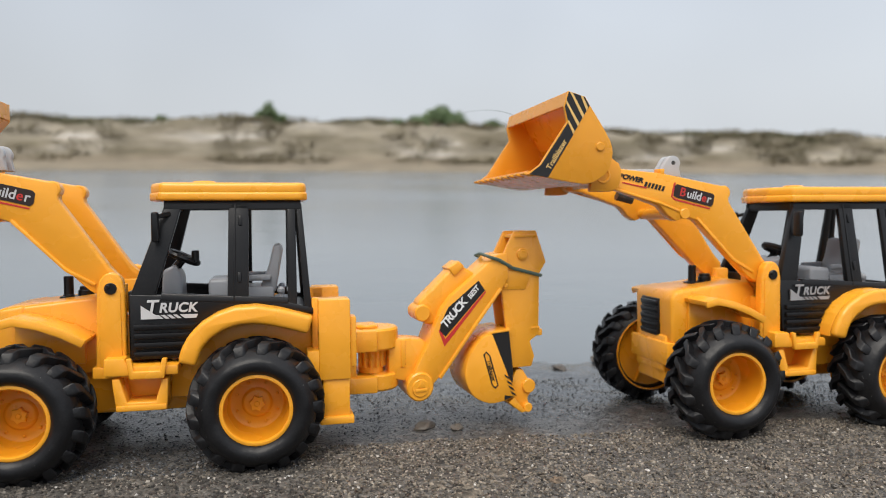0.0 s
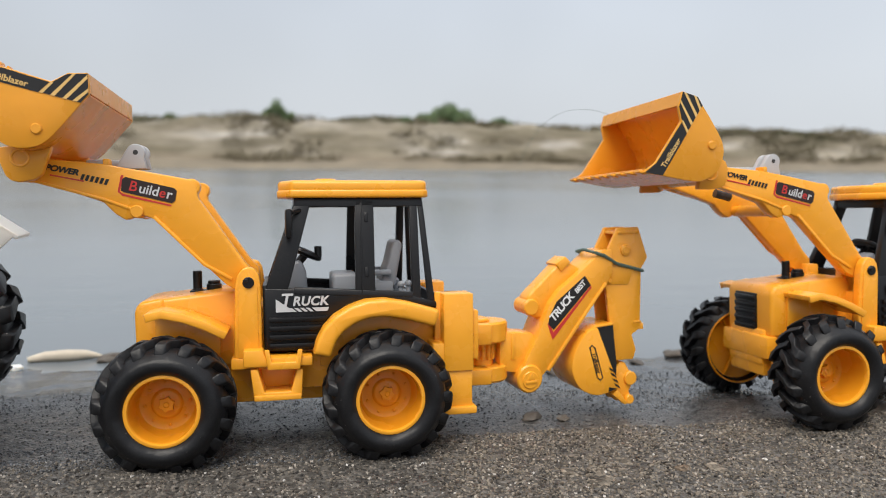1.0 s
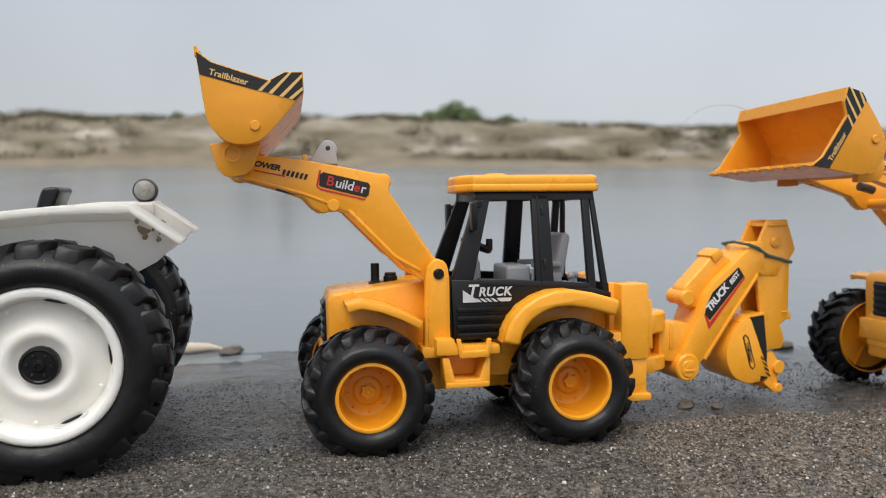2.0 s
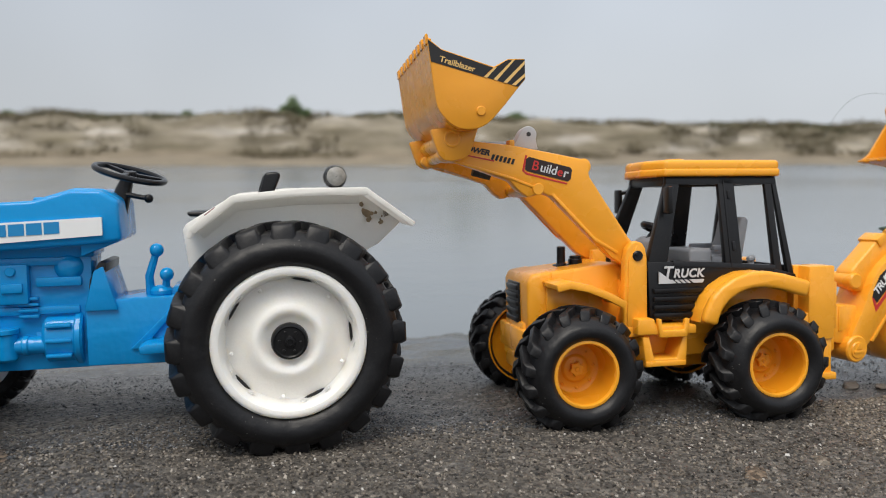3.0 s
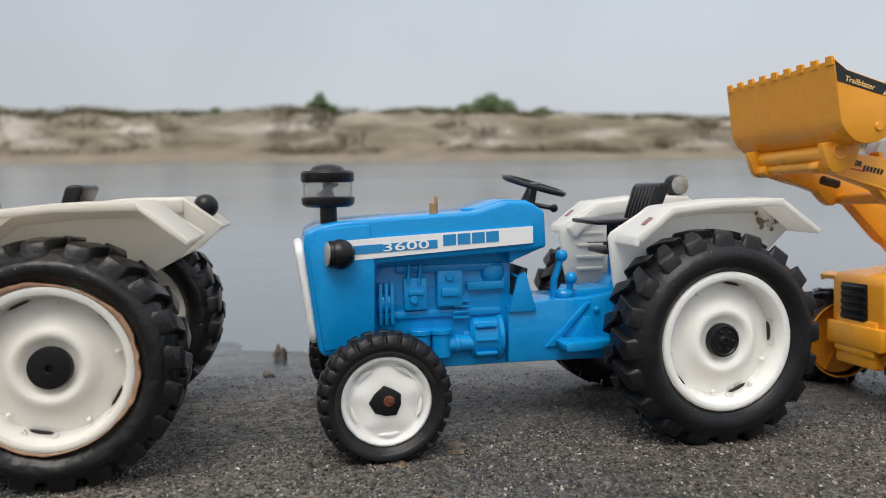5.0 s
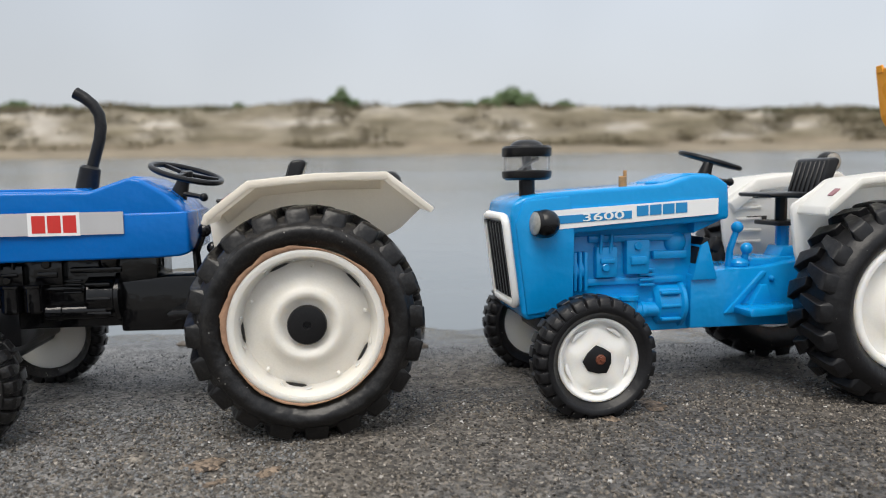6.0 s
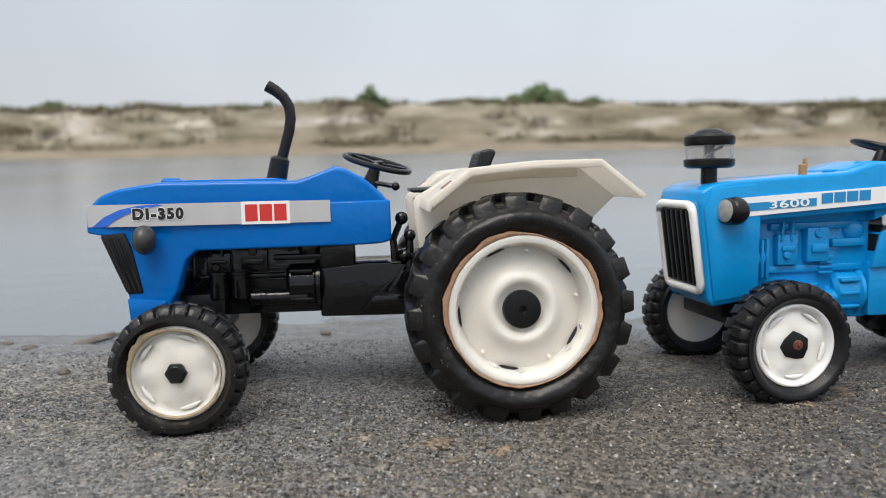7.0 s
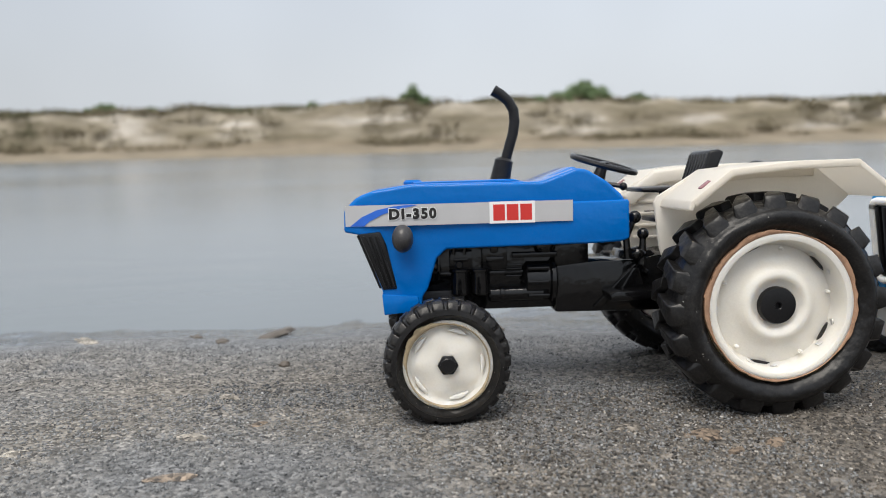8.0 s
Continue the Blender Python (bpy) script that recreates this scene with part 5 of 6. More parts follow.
    part("bucket_hatch", sw(decal(X([(134.0, 6.4), (134.2, 8.4), (138.0, 7.6)]), -9.6)), INK_AND_SHADE, hb)
    hs = part("bucket_sticker", sw(decal(X([(124.8, 26.2), (126.1, 27.4), (127.8, 25.8), (131.4, 12.9), (130.1, 11.6), (128.5, 13.0)]), -9.55)), INK_AND_SHADE, hb)
    part("sticker_face", sw(decal(X([(125.4, 26.0), (126.1, 26.7), (127.2, 25.5), (130.8, 13.0), (130.0, 12.3), (128.9, 13.3)]), -9.62)), YELLOW, hs)
    part("word", sw(letters("Trailblazer", 2.5, (84 + (128.1 - 84) / 0.975, 19.4), -75, 0.0, 0.9, -9.78, 0.04, fat=0.05)), INK_AND_SHADE, hs)
    # wheels
    for x_, z_, sp in ((-36.5, 20.0, 12), (37.7, 19.4, 40)):
        for near in (True, False):
            wheel(ob, L_TYRE, L_RIM, [("wheel_nut", L_NUT), ("rim_ring", L_RING), ("rim_rib", L_RIBS)] + [("rim_bolt", m_) for m_ in L_BOLT], wheel_at(x_, -43.5 if near else 45, z_, near, sp))
    return ob


LEAN_LOADER = -3.5
loader("toy_backhoe_loader", BEACH @ pose(-0.053, 0.288, -0.0022, LEAN_LOADER, 0, 1.6), 0, "yellow plastic toy backhoe loader with black cab on river sand", DOOR_INK)
loader("toy_backhoe_loader", BEACH @ pose(0.1985, 0.293, -0.0035, LEAN_LOADER, 0, 1.5), -73, "yellow plastic toy backhoe loader with lowered front bucket on sand", GREY_INK)


# ---- the toy tractors ----
def fender(parent, s, out, inner, top, mat, stain, rear=42.0):
    """A rear mudguard: a bent top over the tyre and an upright inner wall with ribs; s: -1 near, 1 far."""
    line = [(-30.6, top - 15.0), (-29.6, top - 12.2), (-16.5, top - 2.2), (4, top - 0.2), (26.0, top), (rear, top - 11.6)]
    side = lambda a, c: sorted((s * a, s * c))
    wall = [(-32.6, top - 13.4), (-31.5, top - 11.4), (-16.5, top - 2.4), (4, top - 0.8), (26.0, top - 0.8), (41.0, top - 11.0), (32, top - 19.5), (12, top - 30), (-27, top - 41), (-30.5, top - 30)]
    ob = part("fender", merge(prism(strip(line, 1.9), *side(out, inner), 0.55, 3), prism(wall, *side(inner + 1.8, inner), 0.5), prism(strip(line[1:5], 2.6), *side(out + 0.2, out - 1.6), 0.5), prism(strip([(x_, z_ - 0.4) for x_, z_ in line[1:5]], 5.6), *side(inner + 2.0, inner - 2.4), 0.9, 3)), mat, parent)
    for k, z_ in enumerate((14.5, 19.5, 24.5, 29.5)):
        part("rib", box(-25, -13, *side(inner + 0.2, inner - 1.0), top - z_ - 1.2, top - z_, 0.45), mat, ob)
    # black bars on the wall stand in for shaded openings
    for z_, x0, x1 in ((9.5, -24, -8), (19, -20, -10)):
        part("slot", box(x0, x1, *side(inner + 0.1, inner - 0.35), top - z_ - 1.6, top - z_, 0.3), INK_AND_SHADE, ob)
    part("reflector", moved(box(-2.0, 2.0, *side(out - 4, out - 6.6), -0.1, 0.4, 0.1), Matrix.Translation((-0.0232, 0, (top - 7.3) * MM)) @ Matrix.Rotation(radians(-37.4), 4, "Y")), DULL_RED, ob, "small dull red reflector sticker")
    if stain:
        rs = random.Random(8)
        flecks = []
        for k in range(26):  # splashes of dried mud, densest in the corner
            fx, fz, fr = 35.0 - 9.0 * rs.random() ** 1.6, top - 5.6 - 7.0 * rs.random(), 0.4 + 1.3 * rs.random() ** 2
            flecks.append(prism([(fx + fr * rs.uniform(0.6, 1.3) * math.cos(1.05 * i), fz + fr * rs.uniform(0.6, 1.3) * math.sin(1.05 * i)) for i in range(6)], *side(inner + 1.62 + 0.012 * k, inner + 1.5)))
        part("mud_splash", merge(*flecks), MUD, ob, "dried brown mud splashes")
    return ob


def steering(parent, x, z, R, tilt):
    roll = pose(0, 0, z * MM, 8) @ pose(0, 0, -z * MM)  # it sits a little askew
    ob = part("steering_wheel", moved(merge(torus(R, 1.05, (x, 0, z), tilt, 40, 10), *[turn_y(moved(box(0, R, -0.9, 0.9, z - 0.9, z + 0.5, 0.3), Matrix.Translation((x * MM, 0, 0)) @ Matrix.Rotation(radians(a), 4, "Z")), tilt, x, z) for a in (20, 140, 260)], rod(2.2, z - 1.4, z + 0.9, "z", (x, 0, 0), 14)), roll), BLACK, parent, "black plastic steering wheel")
    part("column", merge(tube([(x - 4.5, 0, z - 13), (x - 2.4, 0, z - 6), (x - 0.6, 0, z - 1)], [3.4, 2.8, 2.0], 12), tube([(x - 2.5, -1, z - 7), (x + 6, -4, z - 8.6)], 0.9, 8), ball(1.6, (x + 6.4, -4.2, z - 8.7), n=12)), BLACK, ob)
    return ob


def lamp(parent, at, r, face, lens, name="headlamp", squash=(1, 1, 1), mat=None):
    """A round lamp: black shell and, towards face, a dull lens."""
    d = Vector(face).normalized()
    ob = part(name, merge(ball(r, at, squash), tube([Vector(at) + d * (r * 0.55), Vector(at) + d * (r * 0.80)], [r * 0.9, r * 0.86], 24)) if lens else ball(r, at, squash), mat or BLACK, parent, "black round lamp")
    if lens:
        part("lens", tube([Vector(at) + d * (r * 0.6), Vector(at) + d * (r * 0.86), Vector(at) + d * (r * 0.95), Vector(at) + d * (r * 0.99)], [r * 0.8, r * 0.8, r * 0.6, r * 0.2], 24), LENS, ob, "dull glass lens")
    return ob


def engine(parent, mat, x0, x1, z0, z1, half, bell, cans=(0.1, 0.36, 17.5, 25.0)):
    """Moulded engine side: block, head, pumps, filters, pipes and bell housing."""
    part("engine_block", merge(prism([(x0, z0 + 6), (x0 + 4, z0), (x1, z0), (x1, z1), (x0, z1)], -half, half, 0.6), box(x0 + 3, x1 - 4, -half - 1.2, half + 1.2, z0 + 0.48 * (z1 - z0), z0 + 0.55 * (z1 - z0), 0.5)), mat, parent)
    for s in (-1, 1):
        sd = lambda a, c: sorted((s * (half + a), s * (half + c)))
        part("fan_pulley", merge(rod(4.0, x0 + 2, x0 + 8, "x", (0, s * (half - 1.0), z0 + 0.63 * (z1 - z0)), 18, 0.6), *[box(x0 + 2.4 + 2.1 * k, x0 + 3.7 + 2.1 * k, *sd(3.4, -1), z0 + 0.44 * (z1 - z0), z0 + 0.82 * (z1 - z0), 0.4) for k in range(3)]), mat, parent)
        part("injection_pump", merge(box(x0 + 11.5, x0 + 20, *sd(3.0, -1), z0 + 0.56 * (z1 - z0), z0 + 0.86 * (z1 - z0), 0.7), rod(1.5, s * (half + 2), s * (half + 4.2), "y", (x0 + 15, 0, z0 + 0.66 * (z1 - z0)), 12), box(x0 + 13, x0 + 18.5, *sd(4.0, 2), z0 + 0.7 * (z1 - z0), z0 + 0.75 * (z1 - z0), 0.4), tube([(x0 + 13, s * (half + 3), z0 + 0.8 * (z1 - z0)), (x0 + 13.5, s * (half + 3.2), z0 + 0.98 * (z1 - z0))], 0.7, 6), tube([(x0 + 17, s * (half + 3), z0 + 0.8 * (z1 - z0)), (x0 + 17.6, s * (half + 3.2), z0 + 0.98 * (z1 - z0))], 0.7, 6)), mat, parent)
        part("fuel_filter", merge(box(x0 + 23.5, x0 + 33, *sd(3.4, -1), z0 + 0.58 * (z1 - z0), z0 + 0.92 * (z1 - z0), 0.8), box(x0 + 25, x0 + 31.5, *sd(4.3, 2), z0 + 0.68 * (z1 - z0), z0 + 0.76 * (z1 - z0), 0.4), rod(1.6, s * (half + 2), s * (half + 4.4), "y", (x0 + 28, 0, z0 + 0.86 * (z1 - z0)), 12)), mat, parent)
        part("manifold", merge(box(x0 + 9, x1 - 6, *sd(1.8, -1), z0 + 0.9 * (z1 - z0), z0 + 0.97 * (z1 - z0), 0.5), box(x0 + 35, x1 - 3, *sd(2.2, -1), z0 + 0.72 * (z1 - z0), z0 + 0.8 * (z1 - z0), 0.5), ball(4.8, (x1 - 7, s * (half - 1), z0 + 0.88 * (z1 - z0)), (1, 0.8, 1))), mat, parent)
        for fx in cans[2:]:
            part("oil_filter", merge(rod(3.6, z0 + cans[0] * (z1 - z0), z0 + cans[1] * (z1 - z0), "z", (x0 + fx, s * (half + 1.4), 0), 16, 0.8), rod(4.2, z0 + (cans[1] - 0.03) * (z1 - z0), z0 + (cans[1] + 0.02) * (z1 - z0), "z", (x0 + fx, s * (half + 1.4), 0), 16, 0.3)), mat, parent)
        part("starter", merge(rod(3.0, x0 + 26, x1 - 8, "x", (0, s * (half + 0.6), z0 + 0.22 * (z1 - z0)), 18, 0.6), rod(3.4, x0 + 30, x0 + 32, "x", (0, s * (half + 0.6), z0 + 0.22 * (z1 - z0)), 18, 0.3)), mat, parent)
        for k in range(4):
            part("cooling_fin", box(bell - 6.5, bell - 0.5, *sd(2.4, -1), z0 + (0.46 + 0.05 * k) * (z1 - z0), z0 + (0.485 + 0.05 * k) * (z1 - z0), 0.2), mat, parent)
    squash = Matrix.Diagonal((1, (half + 4.4) / 10.6, 1, 1))
    bell_ob = part("bell_housing", moved(merge(rod(10.6, bell, bell + 11.8, "x", (0, 0, z0 + 10.4), 20, 1.4), rod(7.5, bell - 3, bell + 1, "x", (0, 0, z0 + 10.4), 20, 1.0)), squash), mat, parent)
    part("collar", moved(rod(11.4, bell + 10.0, bell + 12.8, "x", (0, 0, z0 + 10.4), 28, 0.7), squash), mat, bell_ob)
    for s in (-1, 1):
        for z_ in (4.6, 9.7, 14.8):
            part("rib", box(bell + 1.5, bell + 9.6, *sorted((s * (half + 1.6), s * (half + 4.9))), z0 + z_, z0 + z_ + 1.3, 0.4), mat, bell_ob)


def tractor_rear(ob, mat, seat_z, half, up=0.0, drop=0.0):
    """Gearbox, rear axle, footplates and seat."""
    low = [part("gearbox", merge(prism([(-66, 28.6 + up), (-66, 50), (-50, 51.6), (-34, 51.6), (-18, 54), (14, 54), (14, 26 + up), (-20, 28.0 + up)], -half, half, 0.9), prism([(-40, 51), (-38, 54.5), (-28, 54.5), (-24, 51)], -8, 8, 0.7), prism([(-52, 34), (-36, 50), (-34, 50), (-48, 34)], -half - 1.2, half + 1.2, 0.4)), mat, ob)]
    part("rear_axle", merge(rod(8.0, -30, 30, "y", (0, 0, 37), 24, 1.0), rod(10.5, -15, 15, "y", (0, 0, 37), 24, 1.2), box(8, 18, -8, 8, 30, 46, 1)), mat, ob)
    for s in (-1, 1):
        low += [part("footplate", merge(prism([(-48.0, 36.6 + up), (-46.0, 37.4 + up), (-27, 37.6 + up), (-27, 34.6 + up), (-47.6, 34.0 + up)], *sorted((s * (half + 12), s * (half - 1))), 0.5), prism([(-44, 34 + up), (-37, 45 + up), (-34.8, 45 + up), (-32, 35 + up)], *sorted((s * (half + 3), s * (half - 1))), 0.5), ball(1.2, (-31.5, s * (half + 0.4), 47), n=10)), mat, ob)]
    for p_ in low:
        p_.location.z = -drop * MM
    part("seat_post", merge(prism([(-31, 45), (-28.5, 50.6), (-15.0, 50.6), (-12, 45)], -7.5, 7.5, 1.0), prism([(-24.5, 49), (-21.5, 54.6), (-15.5, 54.6), (-13, 49)], -5.5, 5.5, 0.9), tube([(-18.6, 0, 53), (-18.6, 0, seat_z - 11)], 2.7, 10)), mat, ob)
    seat = part("seat", merge(prism([(-34.5, seat_z), (-35, seat_z + 1.6), (-20, seat_z + 2.0), (-10.5, seat_z + 1.2), (-9, seat_z - 1)], -11, 11, 0.8, 3), box(-29, -15, -8, 8, seat_z - 11.6, seat_z - 9.8, 0.5), tube([(-22, 0, seat_z - 11), (-22, 0, seat_z)], 2.4, 8)), BLACK, ob, "black plastic seat with ribbed back")
    back = part("backrest", merge(prism([(-12.5, seat_z), (-8.6, seat_z), (-2.6, seat_z + 14.4), (-4.4, seat_z + 15.6), (-8.4, seat_z + 15.0)], -10, 10, 1.2, 3)), BLACK, seat)
    for k in range(7):
        rib = part("rib", prism([(-13.0, seat_z + 1), (-12.2, seat_z + 1), (-8.2, seat_z + 14), (-9.0, seat_z + 14)], -8.6 + 2.8 * k, -7.4 + 2.8 * k, 0.3, 1), BLACK, seat)
    seat.location.x = 0.0025


def light_blue_tractor(place):
    ob = new("toy_tractor")
    ob.matrix_world = place
    tagged(ob, "sky-blue toy tractor with white mudguards and air cleaner bowl", "toy tractor", group="toy tractors")
    B = SKY_BLUE
    hood = [(-139.4, 70.6), (-138.4, 75.0), (-134, 77.2), (-127, 78.4), (-79, 80.8), (-68, 84.2), (-59, 84.0), (-53.4, 80.4), (-52.8, 67.2), (-60, 66.2), (-115.0, 63.4), (-115.6, 34.2), (-133.4, 31.8), (-135.2, 34)]
    part("bonnet", merge(prism(hood, -16.8, 16.8, 1.6, 3), prism([(-137.8, 68), (-134.4, 76), (-117, 77.4), (-115.4, 63.2), (-116, 36), (-133.6, 34)], -17.8, 17.8, 0.8), prism([(-78.5, 80), (-78, 81.6), (-67.6, 84.8), (-58.6, 84.4), (-53.6, 80.8), (-54, 76)], -12, 12, 1.2, 3)), B, ob)
    part("bonnet_cap", rod(3.2, 79, 81.8, "z", (-78.6, -5, 0), 16, 0.5), B, ob)
    part("bonnet_ridge", box(-112, -106, -4, 4, 77.5, 79.4, 0.5), B, ob)
    gx = lambda z_: -135.5 - (z_ - 37.0) * 0.128  # the sloping front
    ring = [(s_y * 10.8 + 3.0 * math.cos(a_), s_z + 3.0 * math.sin(a_)) for s_y, s_z, a0 in ((1, 66.8, 0), (-1, 66.8, 90), (-1, 40.4, 180), (1, 40.4, 270)) for a_ in [radians(a0 + d_) for d_ in (0, 30, 60, 90)]]
    loop = [(gx(z_) - 0.9, y_, z_) for y_, z_ in ring]
    grille = part("grille", tube(loop + [loop[0], loop[1]], 1.6, 10), WHITE, ob, "white plastic grille surround with black bars", 60)
    part("grille_back", prism([(gx(69.4) - 0.9, 69.4), (gx(69.4) + 1.6, 69.4), (gx(38) + 1.6, 38), (gx(38) - 0.9, 38)], -13.4, 13.4, 0.2), BLACK, grille)
    for k in range(6):
        part("bar", prism([(gx(67.6) - 2.0, 67.6), (gx(67.6) - 0.5, 67.6), (gx(39.6) - 0.5, 39.6), (gx(39.6) - 2.0, 39.6)], -11.6 + 4.2 * k, -9.4 + 4.2 * k, 0.5, 2), BLACK, grille)
    # stickers on both sides
    for s in (-1, 1):
        flip = (lambda bm: bm) if s < 0 else (lambda bm: moved(bm, Matrix.Diagonal((1, -1, 1, 1))))
        band = part("side_sticker", flip(decal([(-126.6, 72.0), (-58.4, 75.2), (-58.4, 69.2), (-78, 68.0), (-125.2, 65.0)], -17.0, 0.95)), WHITE_INK, ob, "white sticker band with blue marks")
        part("blue_band", flip(decal([(-125.8, 69.9), (-93.4, 71.4), (-93.4, 68.5), (-125.4, 67.0)], -18.0)), BLUE_INK, band)
        if s < 0:
            part("number", letters("3600", 3.9, (-104.6, 69.45), 2.6, 0.0, 1.05, -18.25, fat=0.05, wide=2.05), WHITE_INK, band)
            for k in range(4):
                part("mark", decal(bar(-91.4 + 5.2 * k, -86.8 + 5.2 * k, 69.2 + 0.245 * k, 73.0 + 0.245 * k, 0.047), -18.0), BLUE_INK, band)
        lamp(ob, (-127.5, s * 20.5, 67.6), 5.2, (-1.0, s * 0.16, 0.05), True)
        part("lamp_arm", tube([(-126, s * 16, 67.6), (-126.5, s * 19, 67.6)], 1.6, 8), BLACK, ob)
    # air cleaner
    ac = part("air_cleaner", merge(rod(3.0, 76.5, 84, "z", (-130, -6, 0), 16), lathe([(0, 83.2), (7.6, 83.2), (9.0, 84), (9.3, 85.2), (9.3, 86.4), (8.8, 86.8), (0, 86.8)], 32, "z", (-130, -6, 0))), BLACK, ob, "black air cleaner with clear plastic bowl")
    bowl = part("bowl", lathe([(8.5, 86.4), (8.6, 89), (8.5, 92.8), (7.9, 92.8), (8.0, 89), (7.9, 86.4), (8.5, 86.4)], 32, "z", (-130, -6, 0)), CLEAR, ac, "clear plastic bowl")
    bowl.visible_shadow = False
    part("bowl_core", merge(lathe([(0, 86.6), (2.6, 86.6), (1.6, 89), (2.2, 92.6), (0, 92.6)], 12, "z", (-130, -6, 0)), tube([(-134, -9, 87), (-130, -11, 90), (-127, -10, 91)], 0.7, 6)), GREY, ac)
    part("lid", lathe([(8.9, 91.8), (9.3, 92.6), (9.3, 95.0), (8.6, 95.8), (6.2, 96.0), (5.4, 97.0), (3.2, 98.0), (0, 98.2)], 32, "z", (-130, -6, 0)), BLACK, ac)
    part("stub", merge(rod(1.55, 78, 84.0, "z", (-92.6, -8, 0), 10, 0.2), box(-92.3, -91.2, -8.6, -7.6, 83, 86.2, 0.1)), WOOD, ob, "broken wooden stub on the bonnet")
    engine(ob, SKY_BLUE_CAST, -116, -64, 23.6, 63, 8.6, -80)
    # plain block added to close the see-through gap under the bonnet
    part("cylinder_head", box(-116, -63, -9.6, 9.6, 61.5, 67.5, 0.6), B, ob)
    part("scuttle", merge(prism([(-66.0, 43.5), (-62.6, 57.0), (-59.6, 58.6), (-55.4, 43.5)], -13.4, 13.4, 0.5), prism([(-66, 62), (-54, 66.8), (-54, 70), (-66, 70)], -14, 14, 0.5)), B, ob)
    part("scuttle_plate", prism([(-65.0, 44), (-64.0, 54.0), (-60.8, 60.0), (-58.6, 59.4), (-60.6, 44)], -12.7, 12.7, 0.3), BLACK, ob)
    tractor_rear(ob, SKY_BLUE_CAST, 74.6, 12.0, 0.0, 4.2)
    part("gear_lever", merge(tube([(-45.8, -5, 46.8), (-46.0, -6, 54), (-43.6, -6.5, 61.6)], [1.6, 1.4, 1.2], 8), ball(2.4, (-43.2, -6.5, 63), n=14)), SKY_BLUE_CAST, ob)
    part("gear_lever", merge(tube([(-40.6, -7, 47), (-40.2, -8, 53)], 1.3, 8), ball(2.4, (-40.0, -8.2, 54.6), n=14), ball(3.6, (-42.0, -6.5, 48.4), (1.15, 1, 0.7), 14)), SKY_BLUE_CAST, ob)
    part("front_axle", merge(box(-122, -110, -30, 30, 22.4, 29, 1.2), box(-126, -106, -10, 10, 26, 35, 1), rod(2.4, -38, 38, "y", (-115, 0, 22.6), 12)), BLACK, ob, "black plastic front axle")
    steering(ob, -51.8, 89.6, 11.6, 15)
    for s in (-1, 1):
        fender(ob, s, 41.0, 23.5, 84.2, WHITE_THIN, s < 0)
    lamp(ob, (22.5, 27.5, 88.4), 4.9, (0.04, -1.0, 0.05), True, "work_lamp")
    for near in (True, False):
        sg = -1 if near else 1
        wheel(ob, T_TYRE, T_RIM, [("rim_slot", m_) for m_ in T_SLOT_SHADE] + T_BITS + [("hub_cap", HUB_CAP)], wheel_at(0, sg * 49, 36.2, near, 5))
        wheel(ob, F_TYRE, F_RIM, [("hub_cap", CHIP_HUB), ("axle_end", CHIP_RUST)] + F_LIPS, wheel_at(-115.2, sg * 40, 21.6, near, 15))
    return ob


